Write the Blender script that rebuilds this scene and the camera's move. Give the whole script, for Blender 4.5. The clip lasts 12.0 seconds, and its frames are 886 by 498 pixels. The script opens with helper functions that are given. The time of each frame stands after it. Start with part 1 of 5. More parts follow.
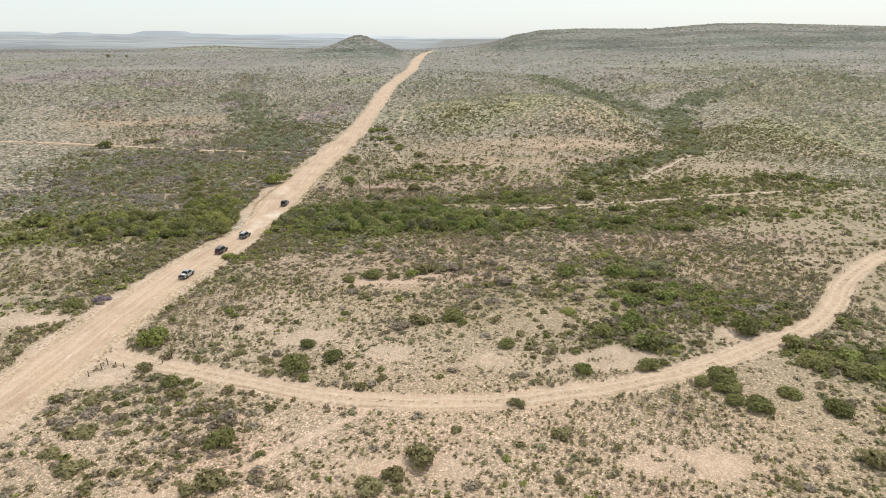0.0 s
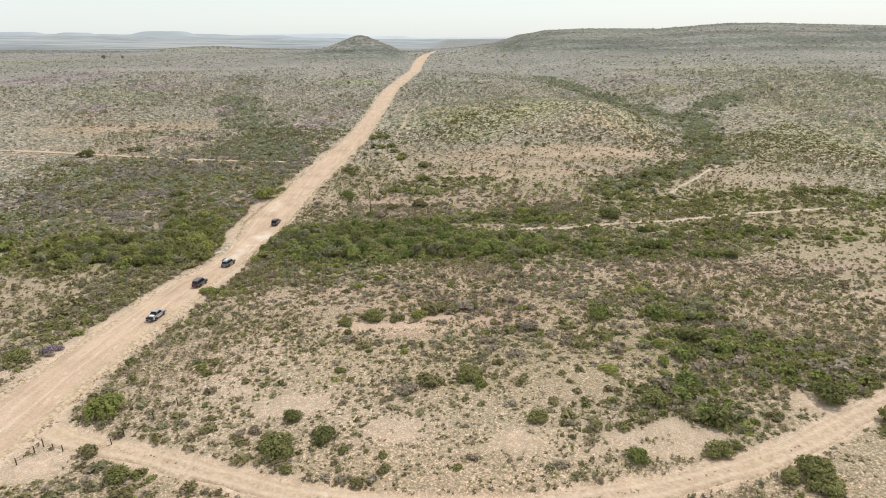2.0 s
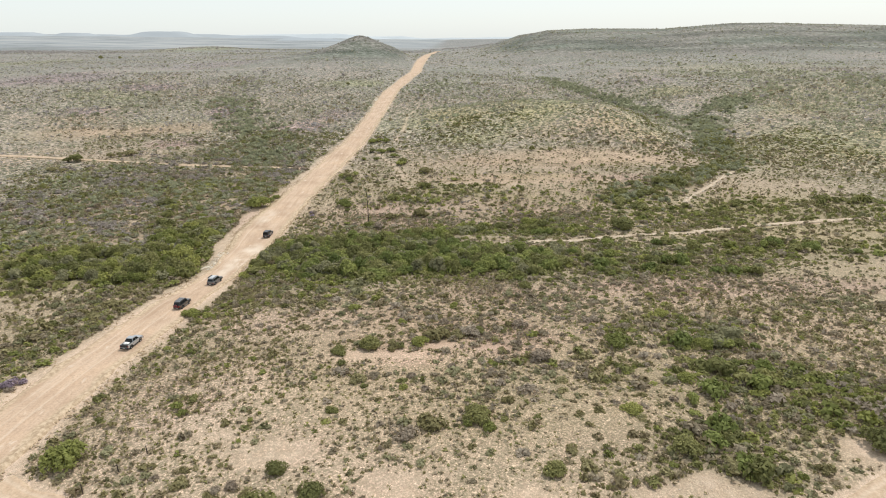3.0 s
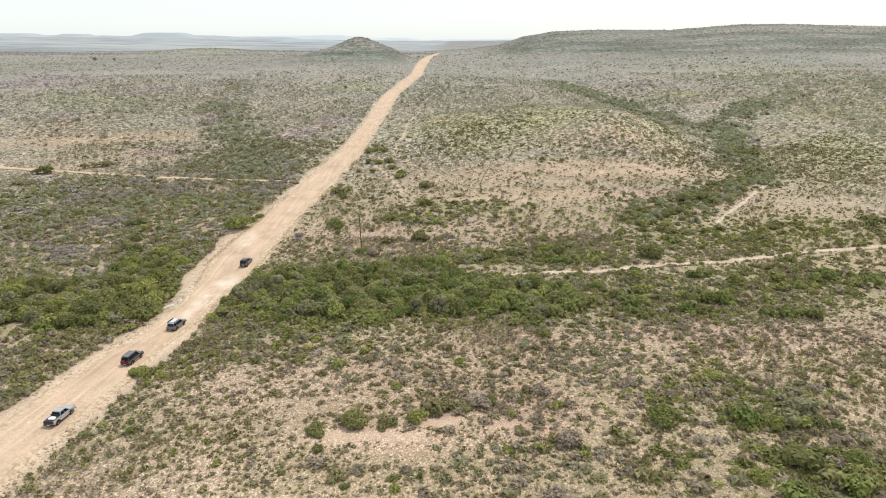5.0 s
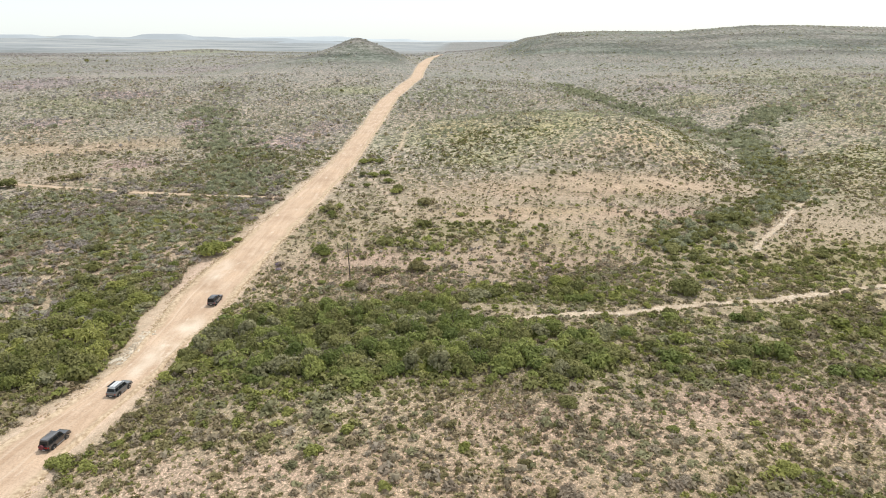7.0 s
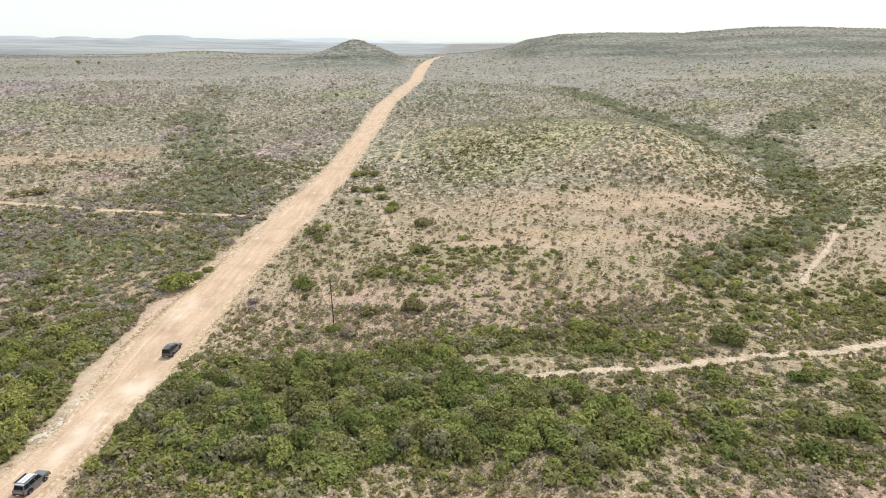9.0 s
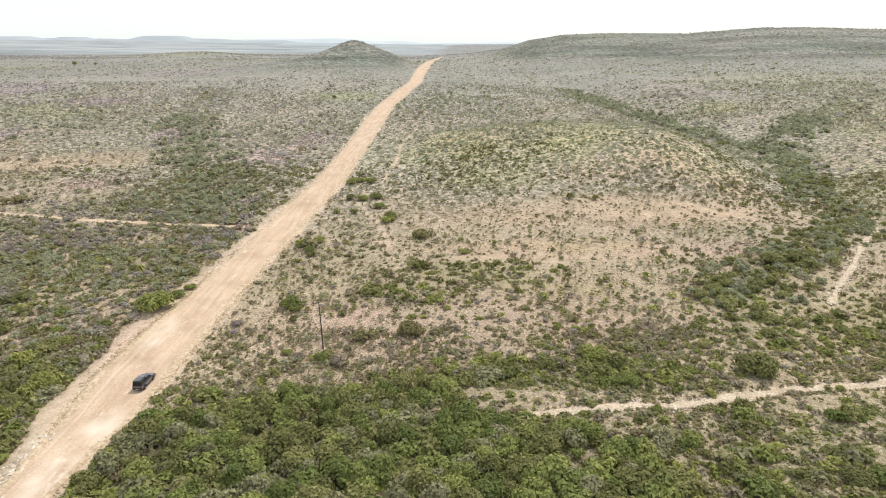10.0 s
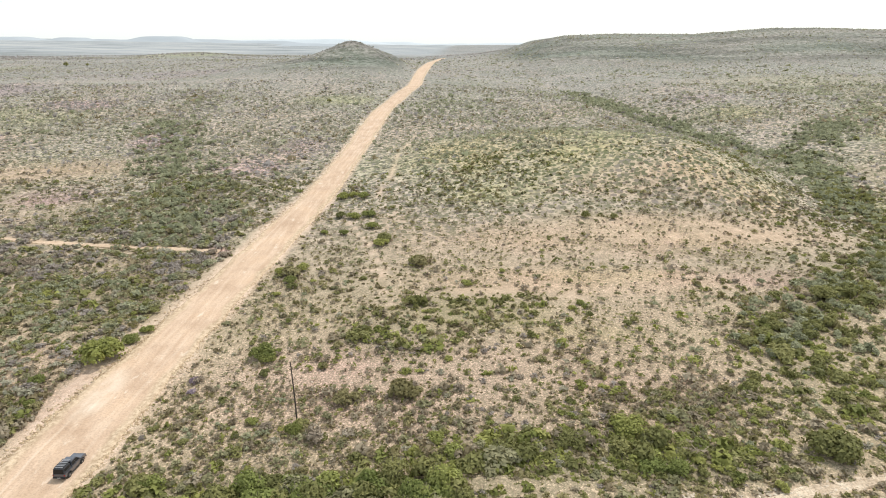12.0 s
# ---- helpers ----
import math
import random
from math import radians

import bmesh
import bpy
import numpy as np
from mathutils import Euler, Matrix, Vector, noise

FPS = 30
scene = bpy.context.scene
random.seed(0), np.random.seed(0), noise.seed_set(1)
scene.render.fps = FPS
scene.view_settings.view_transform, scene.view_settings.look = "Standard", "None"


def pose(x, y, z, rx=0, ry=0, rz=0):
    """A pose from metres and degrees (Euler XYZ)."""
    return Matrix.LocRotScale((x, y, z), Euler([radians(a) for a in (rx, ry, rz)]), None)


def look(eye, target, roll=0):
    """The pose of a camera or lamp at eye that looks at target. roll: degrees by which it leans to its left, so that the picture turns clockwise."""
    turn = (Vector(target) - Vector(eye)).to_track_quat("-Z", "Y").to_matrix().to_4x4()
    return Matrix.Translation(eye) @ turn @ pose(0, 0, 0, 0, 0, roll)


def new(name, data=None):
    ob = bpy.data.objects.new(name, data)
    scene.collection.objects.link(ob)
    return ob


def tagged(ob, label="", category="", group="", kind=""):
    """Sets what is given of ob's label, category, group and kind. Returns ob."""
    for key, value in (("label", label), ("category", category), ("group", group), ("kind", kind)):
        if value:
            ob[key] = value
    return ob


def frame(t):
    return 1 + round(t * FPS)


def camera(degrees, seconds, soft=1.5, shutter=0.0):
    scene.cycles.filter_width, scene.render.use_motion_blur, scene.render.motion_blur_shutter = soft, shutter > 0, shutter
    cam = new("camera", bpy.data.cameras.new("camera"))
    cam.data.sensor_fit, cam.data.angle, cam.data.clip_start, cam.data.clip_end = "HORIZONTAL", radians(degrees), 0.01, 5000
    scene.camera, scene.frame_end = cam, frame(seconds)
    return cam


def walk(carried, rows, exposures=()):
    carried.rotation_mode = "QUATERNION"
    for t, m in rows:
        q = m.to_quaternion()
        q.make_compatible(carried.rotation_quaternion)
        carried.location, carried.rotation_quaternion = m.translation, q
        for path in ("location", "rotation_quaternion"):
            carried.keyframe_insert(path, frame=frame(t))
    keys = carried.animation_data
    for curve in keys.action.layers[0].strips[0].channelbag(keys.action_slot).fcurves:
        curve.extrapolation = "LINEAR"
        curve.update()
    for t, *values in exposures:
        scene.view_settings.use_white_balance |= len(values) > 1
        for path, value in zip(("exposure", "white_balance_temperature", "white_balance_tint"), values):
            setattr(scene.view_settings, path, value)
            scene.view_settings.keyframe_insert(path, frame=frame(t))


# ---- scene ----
cam = camera(71.2, 12.0, soft=1.0)
METRES, EYE, TILT, LEAN, TURN = 142.1, 55.0, 0.0, 0.0, 0.9
ROWS = [
    (0.0, 0.0, 0.0, 0.0, -0.19, -18.77, 0.56),
    (0.5, -0.0057, 0.0405, 0.0006, -0.15, -18.77, 0.58),
    (1.0, -0.0102, 0.0808, 0.001, -0.12, -18.78, 0.6),
    (1.5, -0.0132, 0.1219, 0.0016, -0.08, -18.77, 0.6),
    (2.0, -0.0154, 0.1637, 0.0019, -0.06, -18.76, 0.6),
    (2.5, -0.017, 0.206, 0.0021, -0.02, -18.75, 0.62),
    (3.0, -0.0182, 0.2488, 0.0024, 0.02, -18.74, 0.61),
    (5.0, -0.0202, 0.4214, 0.002, 0.19, -18.62, 0.57),
    (5.5, -0.0213, 0.4645, 0.002, 0.21, -18.58, 0.56),
    (6.0, -0.0217, 0.5076, 0.0024, 0.23, -18.57, 0.56),
    (6.5, -0.0218, 0.5508, 0.0026, 0.25, -18.53, 0.57),
    (7.0, -0.0217, 0.5933, 0.0027, 0.26, -18.51, 0.55),
    (9.0, -0.0209, 0.7581, 0.0036, 0.32, -18.38, 0.51),
    (9.5, -0.0206, 0.7985, 0.0038, 0.34, -18.34, 0.49),
    (10.0, -0.0202, 0.8388, 0.004, 0.37, -18.32, 0.49),
    (10.5, -0.0202, 0.879, 0.0039, 0.39, -18.29, 0.46),
    (11.0, -0.0202, 0.9194, 0.0038, 0.41, -18.28, 0.47),
    (11.5, -0.0205, 0.9593, 0.0043, 0.43, -18.29, 0.45),
    (12.0, -0.0209, 0.9991, 0.0041, 0.44, -18.26, 0.46),
]
EXPOSURES = [(0.0, 0.12), (2.5, 0.12), (5.0, 0.28), (7.0, 0.3), (9.5, 0.34), (12.0, 0.38)]
walk(cam, [(t, pose(0, 0, EYE, TILT, LEAN, TURN) @ pose(METRES * x, METRES * y, METRES * z, 90 + pitch, roll, yaw)) for t, x, y, z, yaw, pitch, roll in ROWS], EXPOSURES)

# ---- world, sun and exposure ----
SUN_ELEVATION, SUN_AZIMUTH = radians(60), radians(48)
world = bpy.data.worlds.new("sky")
scene.world = world
world.use_nodes = True
wn = world.node_tree
sky = wn.nodes.new("ShaderNodeTexSky")
sky.sky_type = "NISHITA"
sky.sun_disc = False
sky.sun_elevation, sky.sun_rotation = SUN_ELEVATION, SUN_AZIMUTH
sky.altitude, sky.air_density, sky.dust_density, sky.ozone_density = 600, 1.0, 2.0, 1.0
# a thin white veil of haze lies over the whole sky
veil = wn.nodes.new("ShaderNodeMix")
veil.data_type = "RGBA"
veil.inputs[0].default_value = 0.72
veil.inputs[7].default_value = (6.15, 6.5, 6.45, 1)
wn.links.new(sky.outputs[0], veil.inputs[6])
wn.links.new(veil.outputs[2], wn.nodes["Background"].inputs[0])
wn.nodes["Background"].inputs[1].default_value = 0.14
sun_data = bpy.data.lights.new("sun", "SUN")
sun_data.energy, sun_data.angle, sun_data.color = 2.5, radians(2.5), (1.0, 0.95, 0.87)
sun = new("sun", sun_data)
sun.matrix_world = look((math.sin(SUN_AZIMUTH) * math.cos(SUN_ELEVATION) * 300, math.cos(SUN_AZIMUTH) * math.cos(SUN_ELEVATION) * 300, math.sin(SUN_ELEVATION) * 300), (0, 0, 0))


# ---- small tools ----
def value_noise(x, y, size, seed, octaves=3):
    """Smooth noise between -1 and 1 over the plan."""
    table = np.random.RandomState(seed).rand(256, 256) * 2 - 1
    total, weight, gain = 0.0, 0.0, 1.0
    for o in range(octaves):
        u, v = np.asarray(x) / size + 31.7 * o, np.asarray(y) / size + 17.3 * o
        i, j = np.floor(u).astype(int), np.floor(v).astype(int)
        f, g = u - i, v - j
        f, g = f * f * (3 - 2 * f), g * g * (3 - 2 * g)
        a, b = table[i % 256, j % 256], table[(i + 1) % 256, j % 256]
        c, d = table[i % 256, (j + 1) % 256], table[(i + 1) % 256, (j + 1) % 256]
        total = total + gain * ((a * (1 - f) + b * f) * (1 - g) + (c * (1 - f) + d * f) * g)
        weight, gain, size = weight + gain, gain * 0.5, size * 0.5
    return total / weight


def ease(a):
    a = np.clip(a, 0, 1)
    return a * a * (3 - 2 * a)


def line_distance(x, y, points):
    """Distance in plan to a polyline."""
    best = np.full(np.shape(x), 1e9)
    for (ax, ay), (bx, by) in zip(points, points[1:]):
        dx, dy = bx - ax, by - ay
        s = np.clip(((x - ax) * dx + (y - ay) * dy) / (dx * dx + dy * dy), 0, 1)
        best = np.minimum(best, np.hypot(x - ax - s * dx, y - ay - s * dy))
    return best


def rounded(points, steps):
    """A polyline made smooth (Catmull-Rom)."""
    p = [points[0], *points, points[-1]]
    out = []
    for a, b, c, d in zip(p, p[1:], p[2:], p[3:]):
        for k in range(steps):
            t = k / steps
            out.append(tuple(0.5 * (2 * b[i] + (c[i] - a[i]) * t + (2 * a[i] - 5 * b[i] + 4 * c[i] - d[i]) * t * t + (3 * b[i] - a[i] - 3 * c[i] + d[i]) * t ** 3) for i in (0, 1)))
    return out + [points[-1]]


# ---- the lie of the land ----
LONG_Y = [-300, 150, 195, 240, 300, 345, 390, 450, 500, 540, 600, 650, 750, 900, 1160, 1350, 2000, 3000, 5600]
LONG_Z = [0, 0, -1.5, 0.3, 3, 6.5, 10.5, 13.5, 16.5, 20.5, 24.5, 27, 29, 31, 34, 34.5, 38, 43, 58]
fine_y = np.linspace(-300, 5600, 5901)
soft_kernel = np.hanning(61) / np.hanning(61).sum()
fine_z = np.convolve(np.pad(np.interp(fine_y, LONG_Y, LONG_Z), 30, mode="edge"), soft_kernel, "valid")
MESA_X = [-40, 20, 60, 95, 135, 200, 300, 345, 400, 460, 520, 640, 800, 1200, 1700]
MESA_Z = [0, 4, 10, 25, 33, 34, 33, 36, 40, 40, 38, 34, 32, 31, 16]


def land(x, y):
    """Height of the land, without its fine relief."""
    z = np.interp(y, fine_y, fine_z)
    z = z + 10.5 * np.exp(-((x - 38) / 52) ** 2 - ((y - 396) / 50) ** 2)
    z = z + 8.0 * np.exp(-((x - 80) / 28) ** 2 - ((y - 368) / 30) ** 2)
    draw_x = np.interp(y, [300, 335, 380, 415, 480, 540, 740, 900], [112, 125, 137, 142, 125, 104, 70, 40])
    z = z - 7 * ease((y - 270) / 90) * ease((860 - y) / 200) * np.exp(-((x - draw_x) / 34) ** 2)
    z = z + 5 * np.clip((-x - 120) / 200, 0, 1) * np.exp(-((y - 500) / 150) ** 2)
    z = z + 0.022 * np.maximum(-x - 50, 0) * ease((y - 700) / 1600)
    z = z + 7 * np.exp(-((x + 510) / 105) ** 2 - ((y - 1310) / 110) ** 2)
    r = np.hypot(x + 110, y - 780)
    z = z + (15 * np.exp(-(r / 31) ** 1.6) + 16 * np.exp(-(r / 115) ** 2)) * ease((-x - 36) / 40)
    wander = 25 * value_noise(x, y, 190, 5, 2)
    rise = ease((y + wander - 740) / 290) * ease((1900 - y) / 500)
    z = z + np.interp(x * 1000 / np.maximum(y, 1000), MESA_X, MESA_Z) * rise
    z = z + 2.2 * value_noise(x, y, 120, 8, 2) * ease((y - 300) / 150) * ease((np.abs(x + 50) - 15) / 50)
    return z


ROAD_ROWS = [(-60, -98, 5.6), (55, -77.8, 5.4), (79, -74.2, 5.5), (92, -72.2, 5.8), (109, -71.2, 6.3), (120, -70.7, 5.8), (133, -69.3, 5.5), (150, -67.0, 5.5), (160, -66.2, 5.2), (168, -64.8, 4.6),
             (178, -63.2, 3.8), (187, -62.7, 3.8), (196, -63.0, 4.5), (204, -62.8, 5.5), (217, -62.9, 6.6), (230, -62.9, 6.7), (240, -62.0, 6.3), (251, -61.2, 5.7), (264, -60.4, 5.8),
             (277, -59.3, 5.6), (295, -58.1, 5.8), (320, -55.9, 5.7), (346, -53.0, 5.4), (362, -51.9, 5.0), (402, -50.6, 4.7), (433, -50.6, 5.2), (466, -51.8, 5.6), (510, -51.2, 5.4)]
ROAD_FAR = [(534, -48.6, 4.8), (561, -45.4, 4.9), (583, -44.2, 4.9), (635, -38.6, 4.9), (705, -40.2, 4.7), (800, -41.6, 4.9), (880, -42.2, 5.2), (940, -43.0, 5.2), (1030, -42.5, 5.2), (1100, -37.0, 5.0), (1160, -31.0, 5.0), (1300, -28.0, 5.0)]
ROAD_Y, ROAD_X, ROAD_HALF = (list(column) for column in zip(*ROAD_ROWS, *ROAD_FAR))
road_fine_y = np.arange(-60, 1300.1, 1.5)
road_kernel = np.hanning(13) / np.hanning(13).sum()
road_fine_x = np.convolve(np.pad(np.interp(road_fine_y, ROAD_Y, ROAD_X), 6, mode="edge"), road_kernel, "valid")


def road_x(y):
    return np.interp(y, road_fine_y, road_fine_x)


def road_half(y):
    return np.interp(y, ROAD_Y, ROAD_HALF)


SIDE_TRACK = rounded([(-64, 102), (-57.7, 99.2), (-47.1, 96.1), (-35.8, 92.3), (-22.3, 87.8), (-9.2, 85.8), (0, 85.6), (8.9, 86.1), (18.3, 88.2), (28.1, 90.6),
                      (44.6, 97.1), (58.3, 105.1), (70.6, 112.2), (81.9, 123.1), (90.3, 134.3), (103.6, 147.3), (114.6, 155.7), (150, 176), (200, 190)], 4)
CREEK = rounded([(-3, 201.5), (6, 204.5), (13.6, 206.2), (23.6, 208.2), (31.3, 207.8), (42, 210.6), (55, 213.2), (65.7, 214.3), (74, 216.5), (95, 222), (130, 228)], 4)
GULLY = rounded([(77.5, 246.5), (82, 253), (91, 263.5), (98, 272), (107, 284), (121, 300)], 4)
FAR_PATH = rounded([(-260, 328), (-218, 323.5), (-184, 318), (-160, 313), (-137, 308.5), (-116, 304.8), (-87, 301), (-69, 299)], 4)
FOOT_PATHS = [rounded([(-40, 326), (-37, 319), (-32, 308.5), (-27, 296), (-24.5, 287), (-22, 274), (-20, 266)], 4), rounded([(-52, 288), (-45, 287.4), (-36, 287.6), (-24.5, 286)], 4),
              rounded([(-33, 340), (-29.5, 375), (-29.5, 397), (-25, 451)], 4), rounded([(-13, 84), (-20, 77), (-25, 72.5), (-31, 68), (-37, 64.5), (-50, 61)], 4)]


def tracks_mask(x, y):
    """How near a place is to bare, driven or washed ground: 1 on it, 0 off it."""
    m = ease((road_half(y) + 1.5 - np.abs(x - road_x(y))) / 1.2) * (y < 1178)
    # stony verges that the grader has cleared
    off, frayed = x - road_x(y), 1.6 * value_noise(x, y, 9, 3, 3)
    verge = np.where(off < 0, 3.6 + 1.6 * ease((y - 190) / 15) * ease((270 - y) / 25), 2.2 + 1.2 * ease((180 - y) / 15)) + frayed + road_half(y) - np.abs(off)
    m = np.maximum(m, 0.6 * ease(verge / 1.6) * ease((y - 50) / 30) * ease((420 - y) / 120))
    m = np.maximum(m, ease((2.9 - line_distance(x, y, SIDE_TRACK)) / 0.9))
    m = np.maximum(m, ease((1.2 + 1.0 * value_noise(x, y, 7, 4, 2) - line_distance(x, y, CREEK)) / 0.6))
    m = np.maximum(m, ease((0.95 + 0.9 * value_noise(x, y, 7, 4, 2) - line_distance(x, y, GULLY)) / 0.6))
    m = np.maximum(m, ease((1.5 + 0.8 * value_noise(x, y, 8, 4, 2) - line_distance(x, y, FAR_PATH)) / 0.8))
    m = np.maximum(m, np.clip(blobs(x, y, PINK) * (0.75 + 1.6 * value_noise(x, y, 5, 6, 3)), 0, 0.8))
    for path in FOOT_PATHS:
        m = np.maximum(m, 0.72 * ease((0.85 + 0.4 * value_noise(x, y, 5, 4, 2) - line_distance(x, y, path)) / 0.6))
    return m


def blobs(x, y, rows):
    total = np.zeros(np.shape(x))
    for cx, cy, rx, ry, amount in rows:
        total = np.maximum(total, amount * ease(1.6 - 1.1 * np.sqrt(((x - cx) / rx) ** 2 + ((y - cy) / ry) ** 2)))
    return total


THICKETS = [(40, 129, 18, 7, 0.55), (60, 116, 11, 7, 0.8), (30, 108, 9, 8, 0.6), (68, 103, 9, 6, 0.6), (74, 96, 12, 7, 0.7), (20, 106, 6, 8, 0.4), (-30, 193, 30, 17, 1.0), (5, 191, 26, 14, 0.95), (38, 190, 22, 11, 0.52), (-88, 188, 22, 16, 0.95), (-120, 186, 30, 20, 0.8),
            (85, 198, 45, 9, 0.5), (112, 238, 45, 16, 0.45), (60, 240, 18, 14, 0.36), (60, 189, 26, 10, 0.45), (40, 146, 15, 9, 0.4), (52, 123, 20, 10, 0.75), (36, 109, 10, 10, 0.6), (70, 117, 12, 8, 0.75),
            (-4, 264, 14, 9, 0.4), (15, 217, 32, 5, 0.72), (44, 229, 16, 8, 0.28), (-83, 211, 11, 12, 0.8), (-16, 208, 16, 5, 0.75), (48, 203, 14, 6, 0.42), (68, 206, 18, 5, 0.42), (-18, 250, 14, 7, 0.45), (-92, 222, 12, 9, 0.5), (-78, 222, 5, 10, 0.6), (-104, 240, 14, 12, 0.4)]
GRASSY = [(45, 395, 85, 45, 0.45), (-85, 335, 30, 45, 0.2), (-85, 240, 25, 35, 0.1), (-200, 450, 110, 35, 0.35), (180, 380, 70, 60, 0.35), (40, 232, 50, 14, 0.3)]
HEATH = [(290, 500, 90, 90, 0.8), (290, 680, 120, 110, 0.7), (180, 335, 80, 70, 0.8), (50, 200, 60, 12, 0.55), (70, 228, 70, 20, 0.65), (15, 240, 60, 22, 0.3), (10, 256, 60, 12, 0.55), (88, 264, 20, 11, 0.6), (-20, 160, 60, 14, 0.5), (60, 160, 50, 20, 0.6), (-84, 232, 18, 34, 0.9), (-95, 330, 35, 40, 0.7), (105, 220, 60, 16, 0.95), (-130, 262, 55, 34, 0.9), (-105, 225, 40, 30, 0.7), (110, 232, 60, 30, 0.8), (-100, 142, 30, 36, 0.95), (30, 415, 75, 40, 0.7), (-70, 420, 30, 60, 0.5), (180, 300, 50, 60, 0.6), (20, 140, 50, 16, 0.35), (-48, 75, 22, 17, 0.9), (60, 82, 14, 8, 0.3)]
PINK = [(-17, 137.2, 10, 2.2, 0.5), (-3, 140.6, 9, 2.0, 0.5), (30, 101.5, 9, 3, 0.5), (52, 167, 14, 5, 0.12), (16, 273, 24, 4, 0.28), (-12, 102, 10, 3, 0.35), (34, 71, 12, 4, 0.4), (-8, 69, 14, 4, 0.35), (-61, 93, 6, 3.5, 0.6), (56, 109, 7, 3.5, 0.6), (20, 99, 22, 4, 0.4), (-30, 110, 16, 5, 0.35), (62, 314, 36, 9, 0.24), (-88, 117, 9, 3, 0.6), (-185, 372, 32, 10, 0.26)]
BARE = [(-279, 688, 45, 25, 0.5), (-151, 385, 24, 15, 0.5), (-212, 366, 30, 17, 0.6), (212, 591, 34, 12, 0.5), (301, 549, 24, 10, 0.5), (159, 390, 11, 14, 0.6), (64, 314, 52, 13, 0.68), (14, 300, 40, 11, 0.52), (30, 281, 40, 7, 0.5), (95, 318, 22, 10, 0.7), (-11, 136.5, 17, 4, 0.9), (50, 167, 20, 8, 0.5), (-38, 152, 16, 7, 0.5), (5, 103, 45, 10, 0.3), (-165, 332, 45, 20, 0.6), (140, 266, 16, 8, 0.35),
        (-5, 74, 60, 14, 0.7), (20, 90, 30, 6, 0.4), (-90, 118, 12, 5, 0.7), (75, 150, 30, 10, 0.45), (-45, 124, 14, 12, 0.4), (-20, 240, 30, 14, 0.3)]
MAUVE_FIELDS = [(0, 236, 45, 16, 0.4), (-85, 236, 18, 16, 0.4), (-10, 150, 50, 10, 0.3), (-352, 581, 50, 50, 0.8), (-240, 528, 22, 18, 0.8), (-238, 437, 17, 15, 0.9), (-148, 433, 10, 16, 0.9), (-145, 349, 13, 11, 0.8), (-89, 385, 15, 18, 0.7), (-75, 417, 13, 22, 0.7), (334, 621, 30, 26, 0.6), (151, 558, 25, 13, 0.5),
                (-129, 284, 8, 6, 0.9), (-72, 298, 5, 4, 0.9), (-138, 238, 30, 10, 0.5), (-300, 760, 90, 60, 0.4), (-118, 247, 14, 6, 0.5), (20, 166, 30, 8, 0.5), (8, 145, 10, 8, 0.6), (62, 172, 40, 7, 0.6), (24, 236, 16, 5, 0.6), (30, 226, 8, 3, 0.7), (68, 282, 10, 6, 0.6)]
OLIVE_FIELDS = [(285, 490, 70, 60, 0.5), (280, 640, 90, 70, 0.4), (-251, 499, 38, 26, 0.45), (-235, 449, 22, 11, 0.4), (-85, 556, 24, 17, 0.7), (89, 365, 22, 32, 0.5), (28, 392, 60, 40, 0.7), (190, 330, 60, 50, 0.6), (215, 300, 60, 40, 0.5), (154, 515, 24, 15, 0.6), (222, 438, 32, 26, 0.6), (-510, 1300, 90, 90, 0.9), (-582, 901, 40, 90, 0.5), (10, 343, 17, 9, 0.5),
                (-120, 186, 40, 14, 0.6), (110, 225, 45, 26, 0.4), (-2, 262, 16, 7, 0.35), (20, 254, 14, 4, 0.25), (30, 284, 14, 5, 0.25)]
BROWN_FIELDS = [(-182, 375, 45, 22, 0.6), (48, 312, 55, 14, 0.4), (20, 280, 40, 8, 0.35), (60, 344, 32, 10, 0.45), (91, 339, 22, 9, 0.4), (-227, 405, 26, 17, 0.35), (197, 410, 25, 20, 0.5), (20, 140, 60, 30, 0.25), (0, 75, 70, 22, 0.35)]
DRAW = rounded([(58, 242), (64, 256), (76, 270), (95, 286), (114, 304), (126, 340), (133, 365), (144, 412), (168, 447), (200, 486), (240, 520)], 3)
DRAW_BRANCH = rounded([(144, 412), (132, 448), (123, 485), (108, 526), (94, 565), (76, 680), (45, 850)], 3)
WEST_DRAW = rounded([(-86, 296), (-91, 328), (-110, 368), (-128, 407), (-158, 473), (-170, 560)], 3)


def green_cover(x, y):
    """Share of the ground under green bushes."""
    g = blobs(x, y, THICKETS)
    g = np.maximum(g, (0.62 - 0.05 * ease((y - 330) / 200)) * ease((14 + 9 * value_noise(x, y, 40, 13, 2) - line_distance(x, y, DRAW)) / 12))
    g = np.maximum(g, 0.6 * ease((13 + 9 * value_noise(x, y, 40, 13, 2) - line_distance(x, y, DRAW_BRANCH)) / 12))
    g = np.maximum(g, 0.42 * ease((14 + 16 * value_noise(x, y, 30, 15, 2) - line_distance(x, y, WEST_DRAW)) / 12))
    patch = value_noise(x, y, 45, 12, 3)
    beyond = 0.12 * ease((y - 230) / 150)
    return np.clip(g * (1 + 0.45 * value_noise(x, y, 11, 14, 2)) + 0.20 + beyond + 0.38 * patch, 0.03, 1)


def heath_cover(x, y):
    """Share of the ground under low grey and olive heath."""
    return np.clip(blobs(x, y, HEATH) * (1 + 0.4 * value_noise(x, y, 14, 25, 2)) + 0.35 * ease((y - 280) / 120) + 0.3 * value_noise(x, y, 60, 27, 2), 0, 1)


